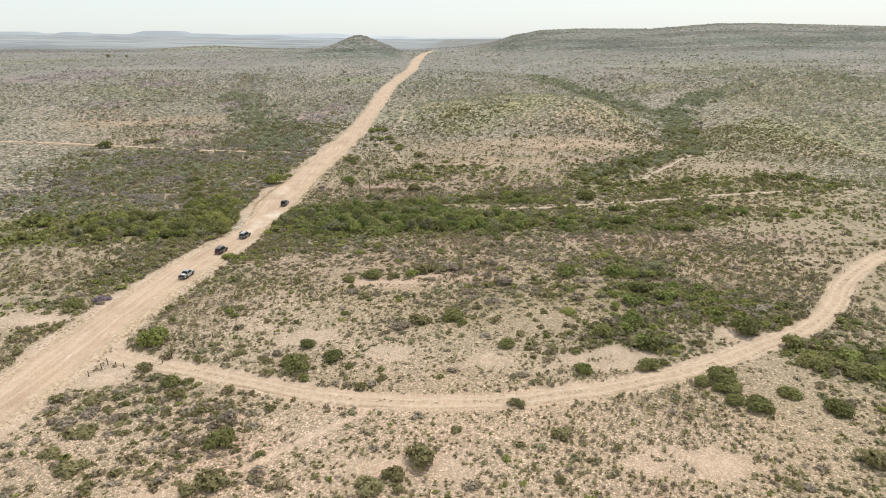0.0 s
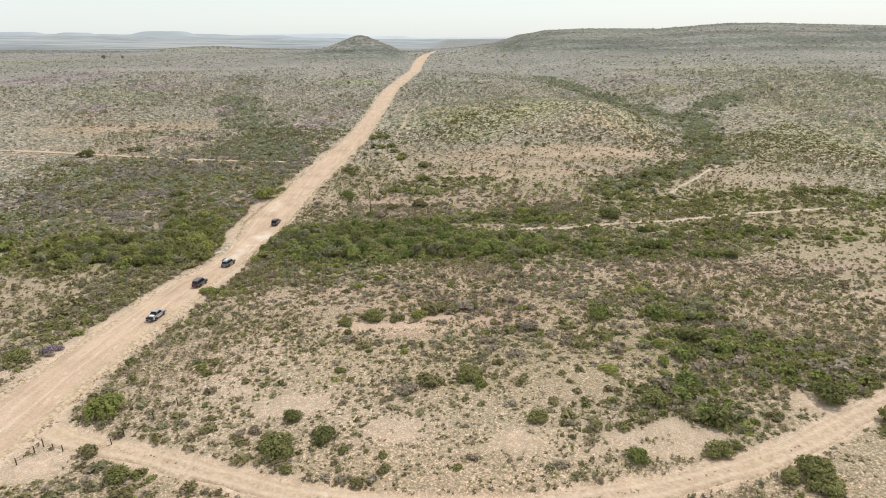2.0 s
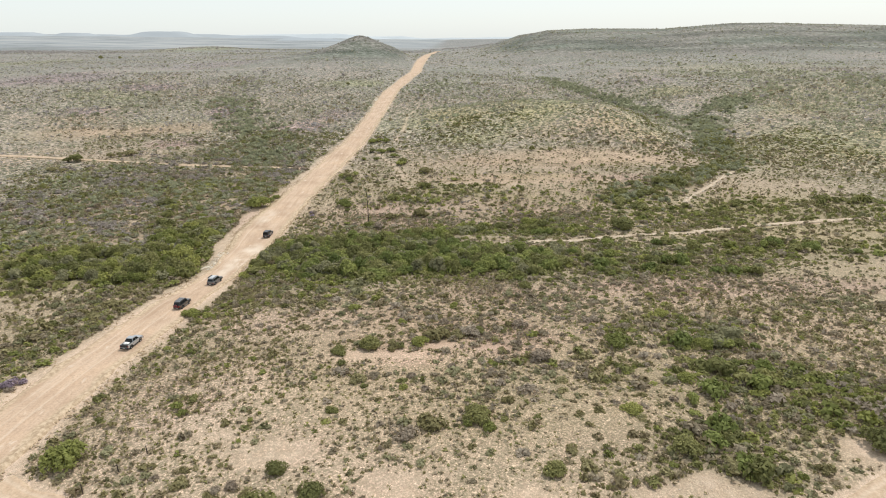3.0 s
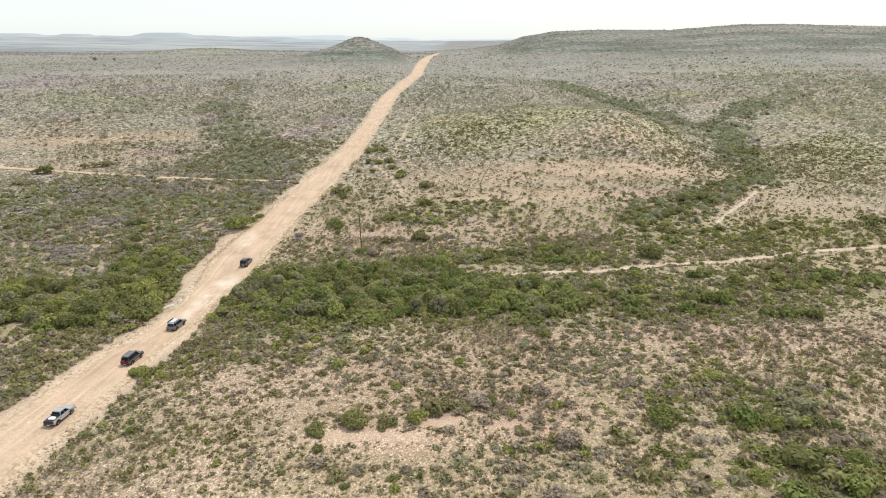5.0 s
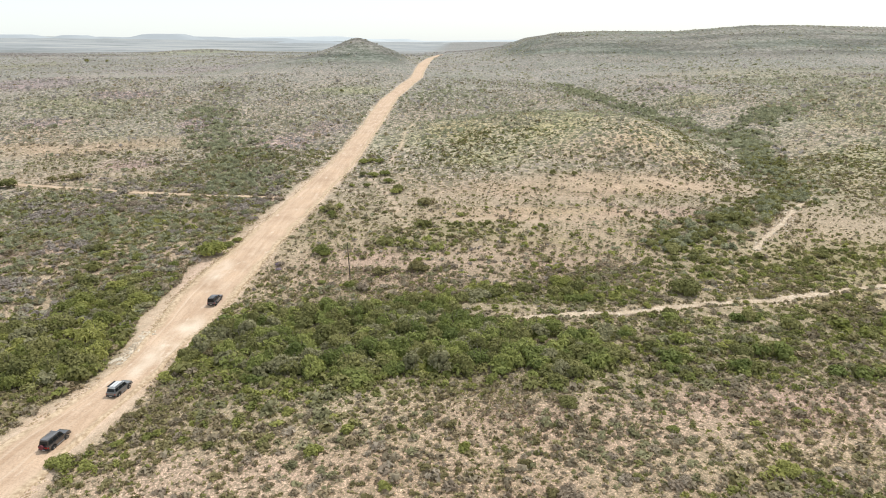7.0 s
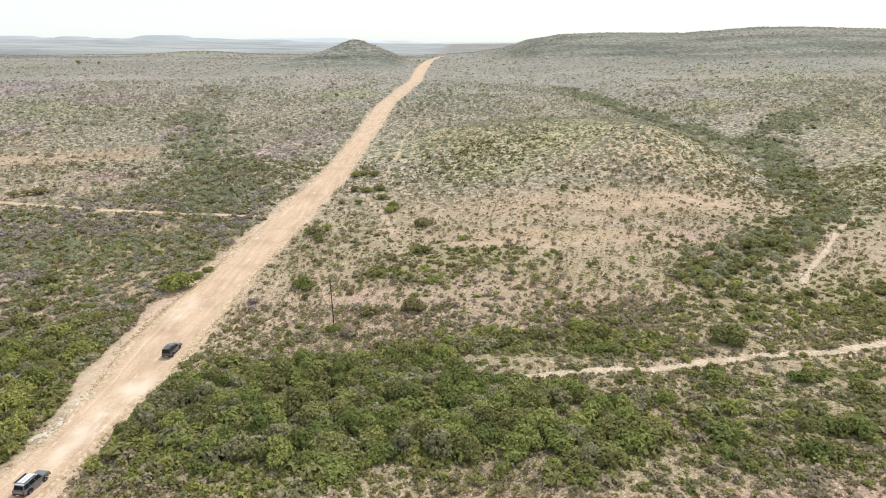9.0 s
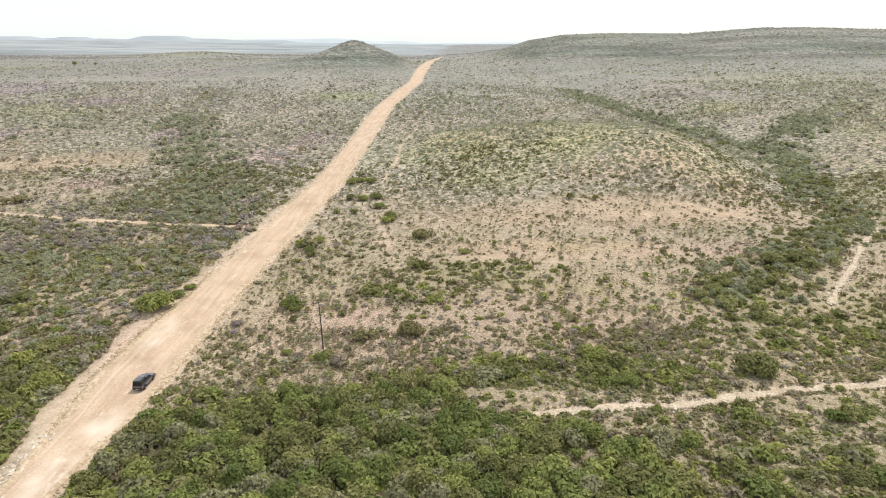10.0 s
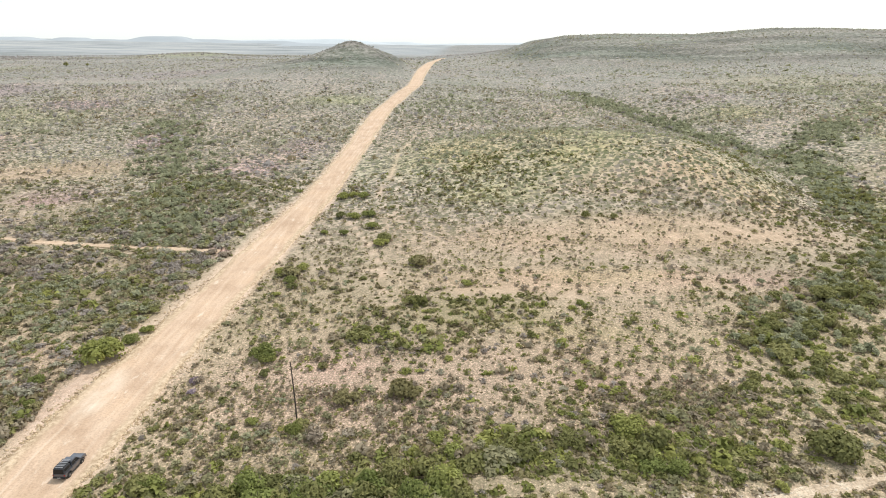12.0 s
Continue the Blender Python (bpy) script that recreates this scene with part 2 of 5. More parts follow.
def bare_cover(x, y):
    """Share of open, stony soil."""
    b = blobs(x, y, BARE)
    return np.clip(b * (1 + 0.5 * value_noise(x, y, 10, 21, 2)) + 0.22 + 0.5 * value_noise(x, y, 38, 23, 3), 0, 1)


def field(x, y, rows):
    """Share of a field in which one plant rules, with a frayed edge."""
    return np.clip(blobs(x, y, rows) * (1 + 0.7 * value_noise(x, y, 16, 29, 3)), 0, 1)


def nearest_pass(x, y):
    """Distance at which the flight line, which runs up the valley at x = 0, passes a place."""
    return np.maximum(np.maximum(np.maximum(72, np.abs(x) / 0.72), y - 110), np.where(y < 42, 130 + 42 - y, 0))


# ---- materials ----
def material(name, rough=0.9):
    m = bpy.data.materials.new(name)
    m.use_nodes = True
    m.node_tree.nodes["Principled BSDF"].inputs["Roughness"].default_value = rough
    m.node_tree.nodes["Principled BSDF"].inputs["Specular IOR Level"].default_value = 0.25
    return m, m.node_tree, m.node_tree.nodes["Principled BSDF"]


def add(tree, kind, **values):
    n = tree.nodes.new(kind)
    for key, value in values.items():
        if key in n.inputs:
            n.inputs[key].default_value = value
    return n


def noise_node(tree, scale, detail=4.0, stretch=None, rough=0.55):
    n = add(tree, "ShaderNodeTexNoise", Scale=scale, Detail=detail, Roughness=rough)
    c = tree.nodes.new("ShaderNodeTexCoord")
    if stretch:
        m = tree.nodes.new("ShaderNodeMapping")
        m.inputs["Scale"].default_value = stretch
        tree.links.new(c.outputs["Object"], m.inputs["Vector"])
        tree.links.new(m.outputs[0], n.inputs["Vector"])
    else:
        tree.links.new(c.outputs["Object"], n.inputs["Vector"])
    return n.outputs["Fac"]


def ramp(tree, source, stops):
    n = tree.nodes.new("ShaderNodeValToRGB")
    while len(n.color_ramp.elements) < len(stops):
        n.color_ramp.elements.new(0.5)
    for e, (at, c) in zip(n.color_ramp.elements, stops):
        e.position, e.color = at, (*c, 1) if len(c) == 3 else c
    tree.links.new(source, n.inputs["Fac"])
    return n.outputs["Color"]


def mix(tree, fac, a, b, kind="MIX"):
    n = tree.nodes.new("ShaderNodeMix")
    n.data_type, n.blend_type = "RGBA", kind
    for socket, value in ((n.inputs[0], fac), (n.inputs[6], a), (n.inputs[7], b)):
        if isinstance(value, (int, float)):
            socket.default_value = value
        elif isinstance(value, tuple):
            socket.default_value = (*value, 1)
        else:
            tree.links.new(value, socket)
    return n.outputs[2]


def bump(tree, bsdf, source, strength, distance):
    n = add(tree, "ShaderNodeBump", Strength=strength, Distance=distance)
    tree.links.new(source, n.inputs["Height"])
    tree.links.new(n.outputs[0], bsdf.inputs["Normal"])


def attribute(tree, name):
    n = tree.nodes.new("ShaderNodeAttribute")
    n.attribute_name = name
    return n.outputs["Fac"]


def grey(v):
    return (v, v, v)


def make_soil():
    m, t, b = material("stony_soil", 0.95)
    bare, green = attribute(t, "bare"), attribute(t, "green")
    worn, plain = attribute(t, "worn"), attribute(t, "plain")
    tan = ramp(t, noise_node(t, 0.05, 5), [(0.3, (0.475, 0.352, 0.255)), (0.5, (0.54, 0.405, 0.305)), (0.72, (0.555, 0.382, 0.302))])
    litter = ramp(t, noise_node(t, 0.9, 6, None, 0.65), [(0.35, (0.325, 0.252, 0.165)), (0.55, (0.43, 0.335, 0.232)), (0.75, (0.52, 0.41, 0.30))])
    base = mix(t, bare, litter, tan)
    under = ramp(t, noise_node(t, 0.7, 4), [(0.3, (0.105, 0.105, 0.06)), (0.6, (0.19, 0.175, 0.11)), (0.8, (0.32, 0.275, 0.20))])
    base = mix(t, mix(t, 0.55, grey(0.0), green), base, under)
    place = t.nodes.new("ShaderNodeTexCoord")
    tones = []
    for size in (4.2, 8.5):
        cells = add(t, "ShaderNodeTexVoronoi", Scale=size)
        t.links.new(place.outputs["Object"], cells.inputs["Vector"])
        tone = t.nodes.new("ShaderNodeSeparateColor")
        t.links.new(cells.outputs["Color"], tone.inputs[0])
        tones.append(tone.outputs[1])
    base = mix(t, 0.75, base, ramp(t, tones[0], [(0.0, grey(0.4)), (0.25, grey(0.85)), (0.75, grey(1.05)), (0.9, grey(1.4)), (1.0, grey(1.7))]), "MULTIPLY")
    base = mix(t, 0.75, base, ramp(t, tones[1], [(0.0, grey(0.6)), (0.35, grey(0.95)), (0.75, grey(1.05)), (0.9, grey(1.3)), (1.0, grey(1.45))]), "MULTIPLY")
    # seedlings and dry stubble, too small for shapes of their own
    herbs = ramp(t, noise_node(t, 2.4, 6, None, 0.72), [(0.47, grey(0)), (0.54, grey(0.8))])
    base = mix(t, herbs, base, (0.20, 0.175, 0.11))
    far_cover, mauve, olive, brown = (attribute(t, key) for key in ("far_cover", "mauve", "olive", "brown"))
    heath = ramp(t, noise_node(t, 0.45, 7, (1, 0.75, 1), 0.75), [(0.40, (0.265, 0.228, 0.17)), (0.5, (0.375, 0.318, 0.25)), (0.6, (0.50, 0.425, 0.345))])
    patch = ramp(t, noise_node(t, 0.018, 5), [(0.35, (1.12, 1.02, 0.98)), (0.5, (1.0, 0.98, 0.98)), (0.65, (0.95, 0.99, 0.92))])
    heath = mix(t, 1.0, heath, patch, "MULTIPLY")
    # low bushes of the far slopes, too small there for shapes of their own
    for size, reach in ((0.42, 0.46), (0.75, 0.42)):
        dots = add(t, "ShaderNodeTexVoronoi", Scale=size)
        t.links.new(place.outputs["Object"], dots.inputs["Vector"])
        hue = t.nodes.new("ShaderNodeSeparateColor")
        t.links.new(dots.outputs["Color"], hue.inputs[0])
        bush = ramp(t, hue.outputs[0], [(0.0, (0.10, 0.107, 0.066)), (0.35, (0.125, 0.128, 0.078)), (0.6, (0.15, 0.143, 0.102)), (0.85, (0.195, 0.168, 0.155)), (1.0, (0.225, 0.195, 0.15))])
        cut = ramp(t, dots.outputs["Distance"], [(reach - 0.05, grey(0.95)), (reach + 0.04, grey(0.0))])
        heath = mix(t, cut, heath, bush)
    base = mix(t, far_cover, base, heath)
    sand = ramp(t, noise_node(t, 0.6, 6, None, 0.65), [(0.38, (0.475, 0.35, 0.258)), (0.62, (0.60, 0.465, 0.36))])
    sand = mix(t, 0.7, sand, ramp(t, tones[1], [(0.0, grey(0.7)), (0.4, grey(1.0)), (0.9, grey(1.3))]), "MULTIPLY")
    base = mix(t, worn, base, sand)
    # the scrub of the wide plain, in long bands, blue-grey haze put into its colour
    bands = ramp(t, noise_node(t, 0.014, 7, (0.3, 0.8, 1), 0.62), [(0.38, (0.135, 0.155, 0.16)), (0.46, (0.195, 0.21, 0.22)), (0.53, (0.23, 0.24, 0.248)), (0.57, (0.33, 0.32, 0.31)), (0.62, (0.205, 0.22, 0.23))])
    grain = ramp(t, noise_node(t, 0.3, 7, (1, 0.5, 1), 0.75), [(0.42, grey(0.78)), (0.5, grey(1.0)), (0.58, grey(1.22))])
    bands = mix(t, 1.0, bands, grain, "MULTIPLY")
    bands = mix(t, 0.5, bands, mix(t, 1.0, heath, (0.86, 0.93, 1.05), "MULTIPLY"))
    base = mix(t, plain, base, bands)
    # distance haze painted pale blue-grey over the low ground beyond the rise
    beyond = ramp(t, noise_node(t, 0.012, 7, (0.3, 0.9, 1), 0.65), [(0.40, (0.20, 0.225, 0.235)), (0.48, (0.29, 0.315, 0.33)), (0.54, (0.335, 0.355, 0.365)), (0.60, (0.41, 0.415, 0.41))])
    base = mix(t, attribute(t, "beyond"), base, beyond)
    # fields where one plant rules
    for share, colour in ((mauve, (1.04, 0.91, 1.06)), (olive, (0.98, 1.02, 0.74)), (brown, (1.05, 0.95, 0.85))):
        base = mix(t, share, base, mix(t, 1.0, base, colour, "MULTIPLY"))
    # the hills carry a closed cover of small bushes
    cover = ramp(t, noise_node(t, 0.22, 7, None, 0.72), [(0.41, (0.10, 0.105, 0.083)), (0.5, (0.16, 0.16, 0.14)), (0.6, (0.245, 0.235, 0.215))])
    cover = mix(t, 1.0, cover, ramp(t, noise_node(t, 0.02, 4, (0.4, 1, 1)), [(0.35, (0.85, 0.92, 0.85)), (0.65, (1.18, 1.1, 1.1))]), "MULTIPLY")
    ledges = ramp(t, noise_node(t, 0.06, 6, (0.1, 0.5, 1.6), 0.6), [(0.42, grey(0.72)), (0.5, grey(1.0)), (0.58, grey(1.28))])
    cover = mix(t, 0.8, cover, ledges, "MULTIPLY")
    base = mix(t, attribute(t, "hill_scrub"), base, cover)
    t.links.new(base, b.inputs["Base Color"])
    bump(t, b, noise_node(t, 3.0, 6, None, 0.65), 0.6, 0.12)
    return m


def make_road():
    m, t, b = material("graded_gravel", 0.95)
    long_streak = noise_node(t, 1.0, 6, (0.8, 0.07, 1), 0.6)
    base = ramp(t, long_streak, [(0.3, (0.45, 0.32, 0.222)), (0.5, (0.50, 0.365, 0.262)), (0.68, (0.555, 0.42, 0.312))])
    wear = ramp(t, noise_node(t, 0.11, 6, None, 0.6), [(0.35, (0.88, 0.86, 0.84)), (0.5, (1, 1, 1)), (0.65, (1.08, 1.07, 1.05))])
    base = mix(t, 1.0, base, wear, "MULTIPLY")
    chalk = ramp(t, noise_node(t, 0.42, 6, (1.3, 0.55, 1), 0.65), [(0.60, grey(0)), (0.67, grey(1))])
    base = mix(t, mix(t, 0.55, grey(0.0), chalk), base, (0.67, 0.57, 0.46))
    pebbles = ramp(t, noise_node(t, 3.2, 6, None, 0.7), [(0.36, grey(0.72)), (0.5, grey(1)), (0.7, grey(1.15))])
    base = mix(t, 0.7, base, pebbles, "MULTIPLY")
    base = mix(t, attribute(t, "rut"), base, (0.68, 0.58, 0.47))
    shoulder = ramp(t, noise_node(t, 1.4, 6, None, 0.7), [(0.40, (0.33, 0.245, 0.16)), (0.5, (0.45, 0.345, 0.235)), (0.6, (0.57, 0.45, 0.32))])
    base = mix(t, attribute(t, "loose"), base, shoulder)
    t.links.new(base, b.inputs["Base Color"])
    bump(t, b, noise_node(t, 2.0, 6), 0.6, 0.18)
    return m


def make_leaf(name, dark, mid, light, rough=0.75, glow_through=0.42):
    """Foliage whose colour changes from plant to plant and from leaf to leaf."""
    m, t, b = material(name, rough)
    info, geo = t.nodes.new("ShaderNodeObjectInfo"), t.nodes.new("ShaderNodeNewGeometry")
    s = add(t, "ShaderNodeMath")
    s.operation = "ADD"
    t.links.new(info.outputs["Random"], s.inputs[0])
    t.links.new(attribute(t, "tint"), s.inputs[1])
    f = add(t, "ShaderNodeMath")
    f.operation = "FRACT"
    t.links.new(s.outputs[0], f.inputs[0])
    plant = ramp(t, f.outputs[0], [(0.0, dark), (0.5, mid), (1.0, light)])
    leaf = ramp(t, geo.outputs["Random Per Island"], [(0.0, grey(0.80)), (0.5, grey(0.98)), (1.0, grey(1.2))])
    colour = mix(t, 1.0, plant, leaf, "MULTIPLY")
    t.links.new(colour, b.inputs["Base Color"])
    if glow_through:
        # part of the light passes through the thin leaves
        thin, both = t.nodes.new("ShaderNodeBsdfTranslucent"), t.nodes.new("ShaderNodeMixShader")
        t.links.new(colour, thin.inputs["Color"])
        both.inputs[0].default_value = glow_through
        t.links.new(b.outputs[0], both.inputs[1])
        t.links.new(thin.outputs[0], both.inputs[2])
        t.links.new(both.outputs[0], t.nodes["Material Output"].inputs["Surface"])
    return m


def make_plain(name, colour, rough=0.6, metal=0.0, vary=0.12, scale=6.0):
    m, t, b = material(name, rough)
    n = ramp(t, noise_node(t, scale, 4), [(0.3, tuple(c * (1 - vary) for c in colour)), (0.7, tuple(min(1, c * (1 + vary)) for c in colour))])
    t.links.new(n, b.inputs["Base Color"])
    b.inputs["Metallic"].default_value = metal
    return m


def make_creek():
    m, t, b = material("washed_gravel", 0.95)
    base = ramp(t, noise_node(t, 0.8, 6, None, 0.65), [(0.35, (0.38, 0.295, 0.21)), (0.5, (0.49, 0.39, 0.288)), (0.65, (0.58, 0.485, 0.37))])
    stones = ramp(t, noise_node(t, 3.0, 6, None, 0.75), [(0.38, grey(0.6)), (0.5, grey(1.0)), (0.62, grey(1.25))])
    t.links.new(mix(t, 0.85, base, stones, "MULTIPLY"), b.inputs["Base Color"])
    bump(t, b, noise_node(t, 3.0, 6), 0.7, 0.15)
    return m


SOIL, ROAD_GRAVEL, CREEK_GRAVEL = make_soil(), make_road(), make_creek()
# leaf colours hold what a thin leaf reflects and lets through together
LEAF_GREEN = make_leaf("fresh_green_leaves", (0.195, 0.215, 0.066), (0.285, 0.298, 0.09), (0.385, 0.382, 0.125))
LEAF_LUSH = make_leaf("lush_green_leaves", (0.165, 0.20, 0.062), (0.25, 0.28, 0.088), (0.36, 0.375, 0.125))
LEAF_DARK = make_leaf("dark_green_leaves", (0.175, 0.178, 0.066), (0.245, 0.242, 0.092), (0.32, 0.307, 0.125))
LEAF_OLIVE = make_leaf("olive_grey_leaves", (0.225, 0.198, 0.09), (0.30, 0.265, 0.13), (0.375, 0.335, 0.175))
LEAF_GREY = make_leaf("grey_brown_twigs", (0.265, 0.22, 0.15), (0.34, 0.285, 0.20), (0.41, 0.35, 0.255))
LEAF_STRAW = make_leaf("straw_tufts", (0.23, 0.19, 0.105), (0.30, 0.25, 0.15), (0.38, 0.31, 0.20))
LEAF_MAUVE = make_leaf("mauve_brown_twigs", (0.325, 0.265, 0.20), (0.395, 0.33, 0.255), (0.46, 0.395, 0.31))
LEAF_PURPLE = make_leaf("purple_blossom_and_twigs", (0.30, 0.235, 0.275), (0.36, 0.29, 0.335), (0.43, 0.355, 0.40))
LEAF_SAGE = make_leaf("sage_grey_leaves", (0.24, 0.232, 0.125), (0.305, 0.29, 0.165), (0.375, 0.355, 0.21))
# green, olive and grey paled for distance haze; near heath shares these colours
HAZED_HEATH_GREEN = make_leaf("hazed_green_heath", (0.285, 0.295, 0.185), (0.35, 0.355, 0.225), (0.41, 0.41, 0.265))
HAZED_HEATH_OLIVE = make_leaf("hazed_olive_heath", (0.34, 0.322, 0.235), (0.40, 0.375, 0.28), (0.46, 0.425, 0.325))
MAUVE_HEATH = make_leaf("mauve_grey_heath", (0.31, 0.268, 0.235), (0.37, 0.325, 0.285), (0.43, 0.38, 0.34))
HAZED_HEATH_GREY = make_leaf("hazed_grey_mauve_heath", (0.355, 0.32, 0.295), (0.405, 0.365, 0.34), (0.45, 0.41, 0.385))
BARK = make_plain("grey_bark", (0.17, 0.14, 0.11), 0.9, 0, 0.3, 9)
STONE = make_leaf("pale_limestone", (0.36, 0.29, 0.21), (0.48, 0.40, 0.31), (0.60, 0.53, 0.43), 0.95, 0)
YELLOW_STONE = make_leaf("broken_yellow_stone", (0.30, 0.215, 0.13), (0.41, 0.31, 0.20), (0.53, 0.425, 0.30), 0.95, 0)
# distance haze is put into the pale blue-grey of these hills
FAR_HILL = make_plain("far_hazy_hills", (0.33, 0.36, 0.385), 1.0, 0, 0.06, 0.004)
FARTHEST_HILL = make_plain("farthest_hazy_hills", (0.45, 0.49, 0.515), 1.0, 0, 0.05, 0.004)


# ---- mesh tools ----
def mesh_from(name, verts, faces, mat, smooth=False, attributes=None):
    """One mesh from arrays of corners and of faces that all have as many corners."""
    verts, faces = np.asarray(verts, dtype=np.float32), np.asarray(faces, dtype=np.int32)
    me = bpy.data.meshes.new(name)
    me.vertices.add(len(verts))
    me.vertices.foreach_set("co", verts.ravel())
    k = faces.shape[1]
    me.loops.add(faces.size)
    me.loops.foreach_set("vertex_index", faces.ravel())
    me.polygons.add(len(faces))
    me.polygons.foreach_set("loop_start", np.arange(0, faces.size, k, dtype=np.int32))
    me.polygons.foreach_set("loop_total", np.full(len(faces), k, dtype=np.int32))
    me.polygons.foreach_set("use_smooth", np.full(len(faces), smooth))
    for key, values in (attributes or {}).items():
        a = me.attributes.new(key, "FLOAT", "POINT")
        a.data.foreach_set("value", np.asarray(values, dtype=np.float32))
    me.materials.append(mat)
    me.update(calc_edges=True)
    return me


def part(name, bm, mat, parent, label=""):
    """One bmesh as a mesh object under a thing or a part."""
    me = bpy.data.meshes.new(name)
    bm.to_mesh(me)
    bm.free()
    me.materials.append(mat)
    ob = new(name, me)
    ob.parent = parent
    return tagged(ob, label)


# ---- ground ----
def spread(dense_from, dense_to, step, low, high, growth):
    """Grid lines: even where the camera passes, wider and wider away from there."""
    lines = list(np.arange(dense_from, dense_to + 1e-6, step))
    s = step
    while lines[-1] < high:
        s *= growth
        lines.append(lines[-1] + s)
    s = step
    while lines[0] > low:
        s *= growth
        lines.insert(0, lines[0] - s)
    return np.array(lines)


def build_ground():
    gx, gy = spread(-110, 110, 2.0, -4200, 4200, 1.05), spread(45, 320, 1.9, -400, 5500, 1.027)
    x, y = np.meshgrid(gx, gy)
    worn = tracks_mask(x, y)
    relief = 0.22 * value_noise(x, y, 7, 31, 3) + 0.5 * value_noise(x, y, 30, 32, 2)
    z = land(x, y) + relief * (1 - worn) * ease((1500 - y) / 300)
    z = z - 0.30 * ease((road_half(y) - 0.3 - np.abs(x - road_x(y))) / 1.0) * (y < 1178)
    z = z - 0.5 * ease((2.0 - line_distance(x, y, CREEK)) / 1.5) - 0.4 * ease((1.6 - line_distance(x, y, GULLY)) / 1.3) - 0.10 * ease((2.6 - line_distance(x, y, SIDE_TRACK)) / 0.8) - 0.3 * ease((2.4 - line_distance(x, y, FAR_PATH)) / 1.5)
    ny, nx = x.shape
    i = np.arange(nx * ny).reshape(ny, nx)
    faces = np.stack([i[:-1, :-1], i[:-1, 1:], i[1:, 1:], i[1:, :-1]], -1).reshape(-1, 4)
    verts = np.stack([x, y, z], -1).reshape(-1, 3)
    # plain and beyond weight the distance haze painted into the soil
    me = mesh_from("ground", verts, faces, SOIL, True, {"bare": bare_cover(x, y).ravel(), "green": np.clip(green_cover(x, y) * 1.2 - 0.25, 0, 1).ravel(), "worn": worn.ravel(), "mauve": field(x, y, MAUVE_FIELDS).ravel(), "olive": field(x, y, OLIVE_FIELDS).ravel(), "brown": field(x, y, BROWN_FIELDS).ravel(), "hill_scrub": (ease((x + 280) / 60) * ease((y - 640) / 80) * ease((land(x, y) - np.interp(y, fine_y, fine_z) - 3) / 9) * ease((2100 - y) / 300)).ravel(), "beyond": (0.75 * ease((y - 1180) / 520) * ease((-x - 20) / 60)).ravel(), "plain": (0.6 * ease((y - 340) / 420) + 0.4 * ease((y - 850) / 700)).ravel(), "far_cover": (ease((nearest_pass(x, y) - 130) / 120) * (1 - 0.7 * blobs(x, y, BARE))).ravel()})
    return tagged(new("ground", me), "stony tan ground of a dry shrubland valley, with bare pinkish patches", "ground", kind="structure")


build_ground()


def build_road():
    ys = np.concatenate([np.arange(-60, 340, 1.0), np.arange(340, 700, 2.0), np.arange(700, 1178, 4.0)])
    across = np.linspace(-1, 1, 41)
    y, u = np.meshgrid(ys, across, indexing="ij")
    edge = 1 + 0.13 * value_noise(y * 1.0, np.sign(u) * 300 + 0 * y, 7, 41, 4)
    x = road_x(y) + u * (road_half(y) + 0.5) * edge
    rut = np.zeros_like(x)
    for lane in (-0.50, -0.22, 0.16, 0.44):
        rut = np.maximum(rut, ease(1 - np.abs(u - lane + 0.03 * value_noise(y, y * 0, 30, 42, 2)) / 0.045) * ease(0.6 + 1.5 * value_noise(y, 0 * y + lane * 500, 60, 43, 2)))
    berm = 0.22 * ease(1 - np.abs(np.abs(u) - 0.86) / 0.12) * ease(0.5 + 1.4 * value_noise(x, y, 5, 44, 2))
    z = land(x, y) + 0.10 + 0.10 * (1 - u * u) - 0.05 * rut + berm - 0.45 * ease((np.abs(u) - 0.93) / 0.07) + 0.03 * value_noise(x, y, 1.6, 45, 2)
    n, k = y.shape
    i = np.arange(n * k).reshape(n, k)
    faces = np.stack([i[:-1, :-1], i[:-1, 1:], i[1:, 1:], i[1:, :-1]], -1).reshape(-1, 4)
    me = mesh_from("road", np.stack([x, y, z], -1).reshape(-1, 3), faces, ROAD_GRAVEL, True, {"rut": np.maximum(rut * 0.3, blobs(x, y, [(-60.5, 196, 3.2, 9, 0.8), (-62.5, 186, 1.6, 6, 0.7), (-65.5, 232, 2.5, 7, 0.5)]) * (0.6 + 1.4 * value_noise(x, y, 3, 48, 3)).clip(0, 1)).ravel(), "loose": (ease((np.abs(u) - 0.62 + 0.18 * value_noise(x, y, 5, 46, 3)) / 0.2) * 0.85).ravel()})
    return tagged(new("road", me), "wide pale graded dirt road with wheel ruts and rubble edges", "dirt road", kind="structure")


build_road()


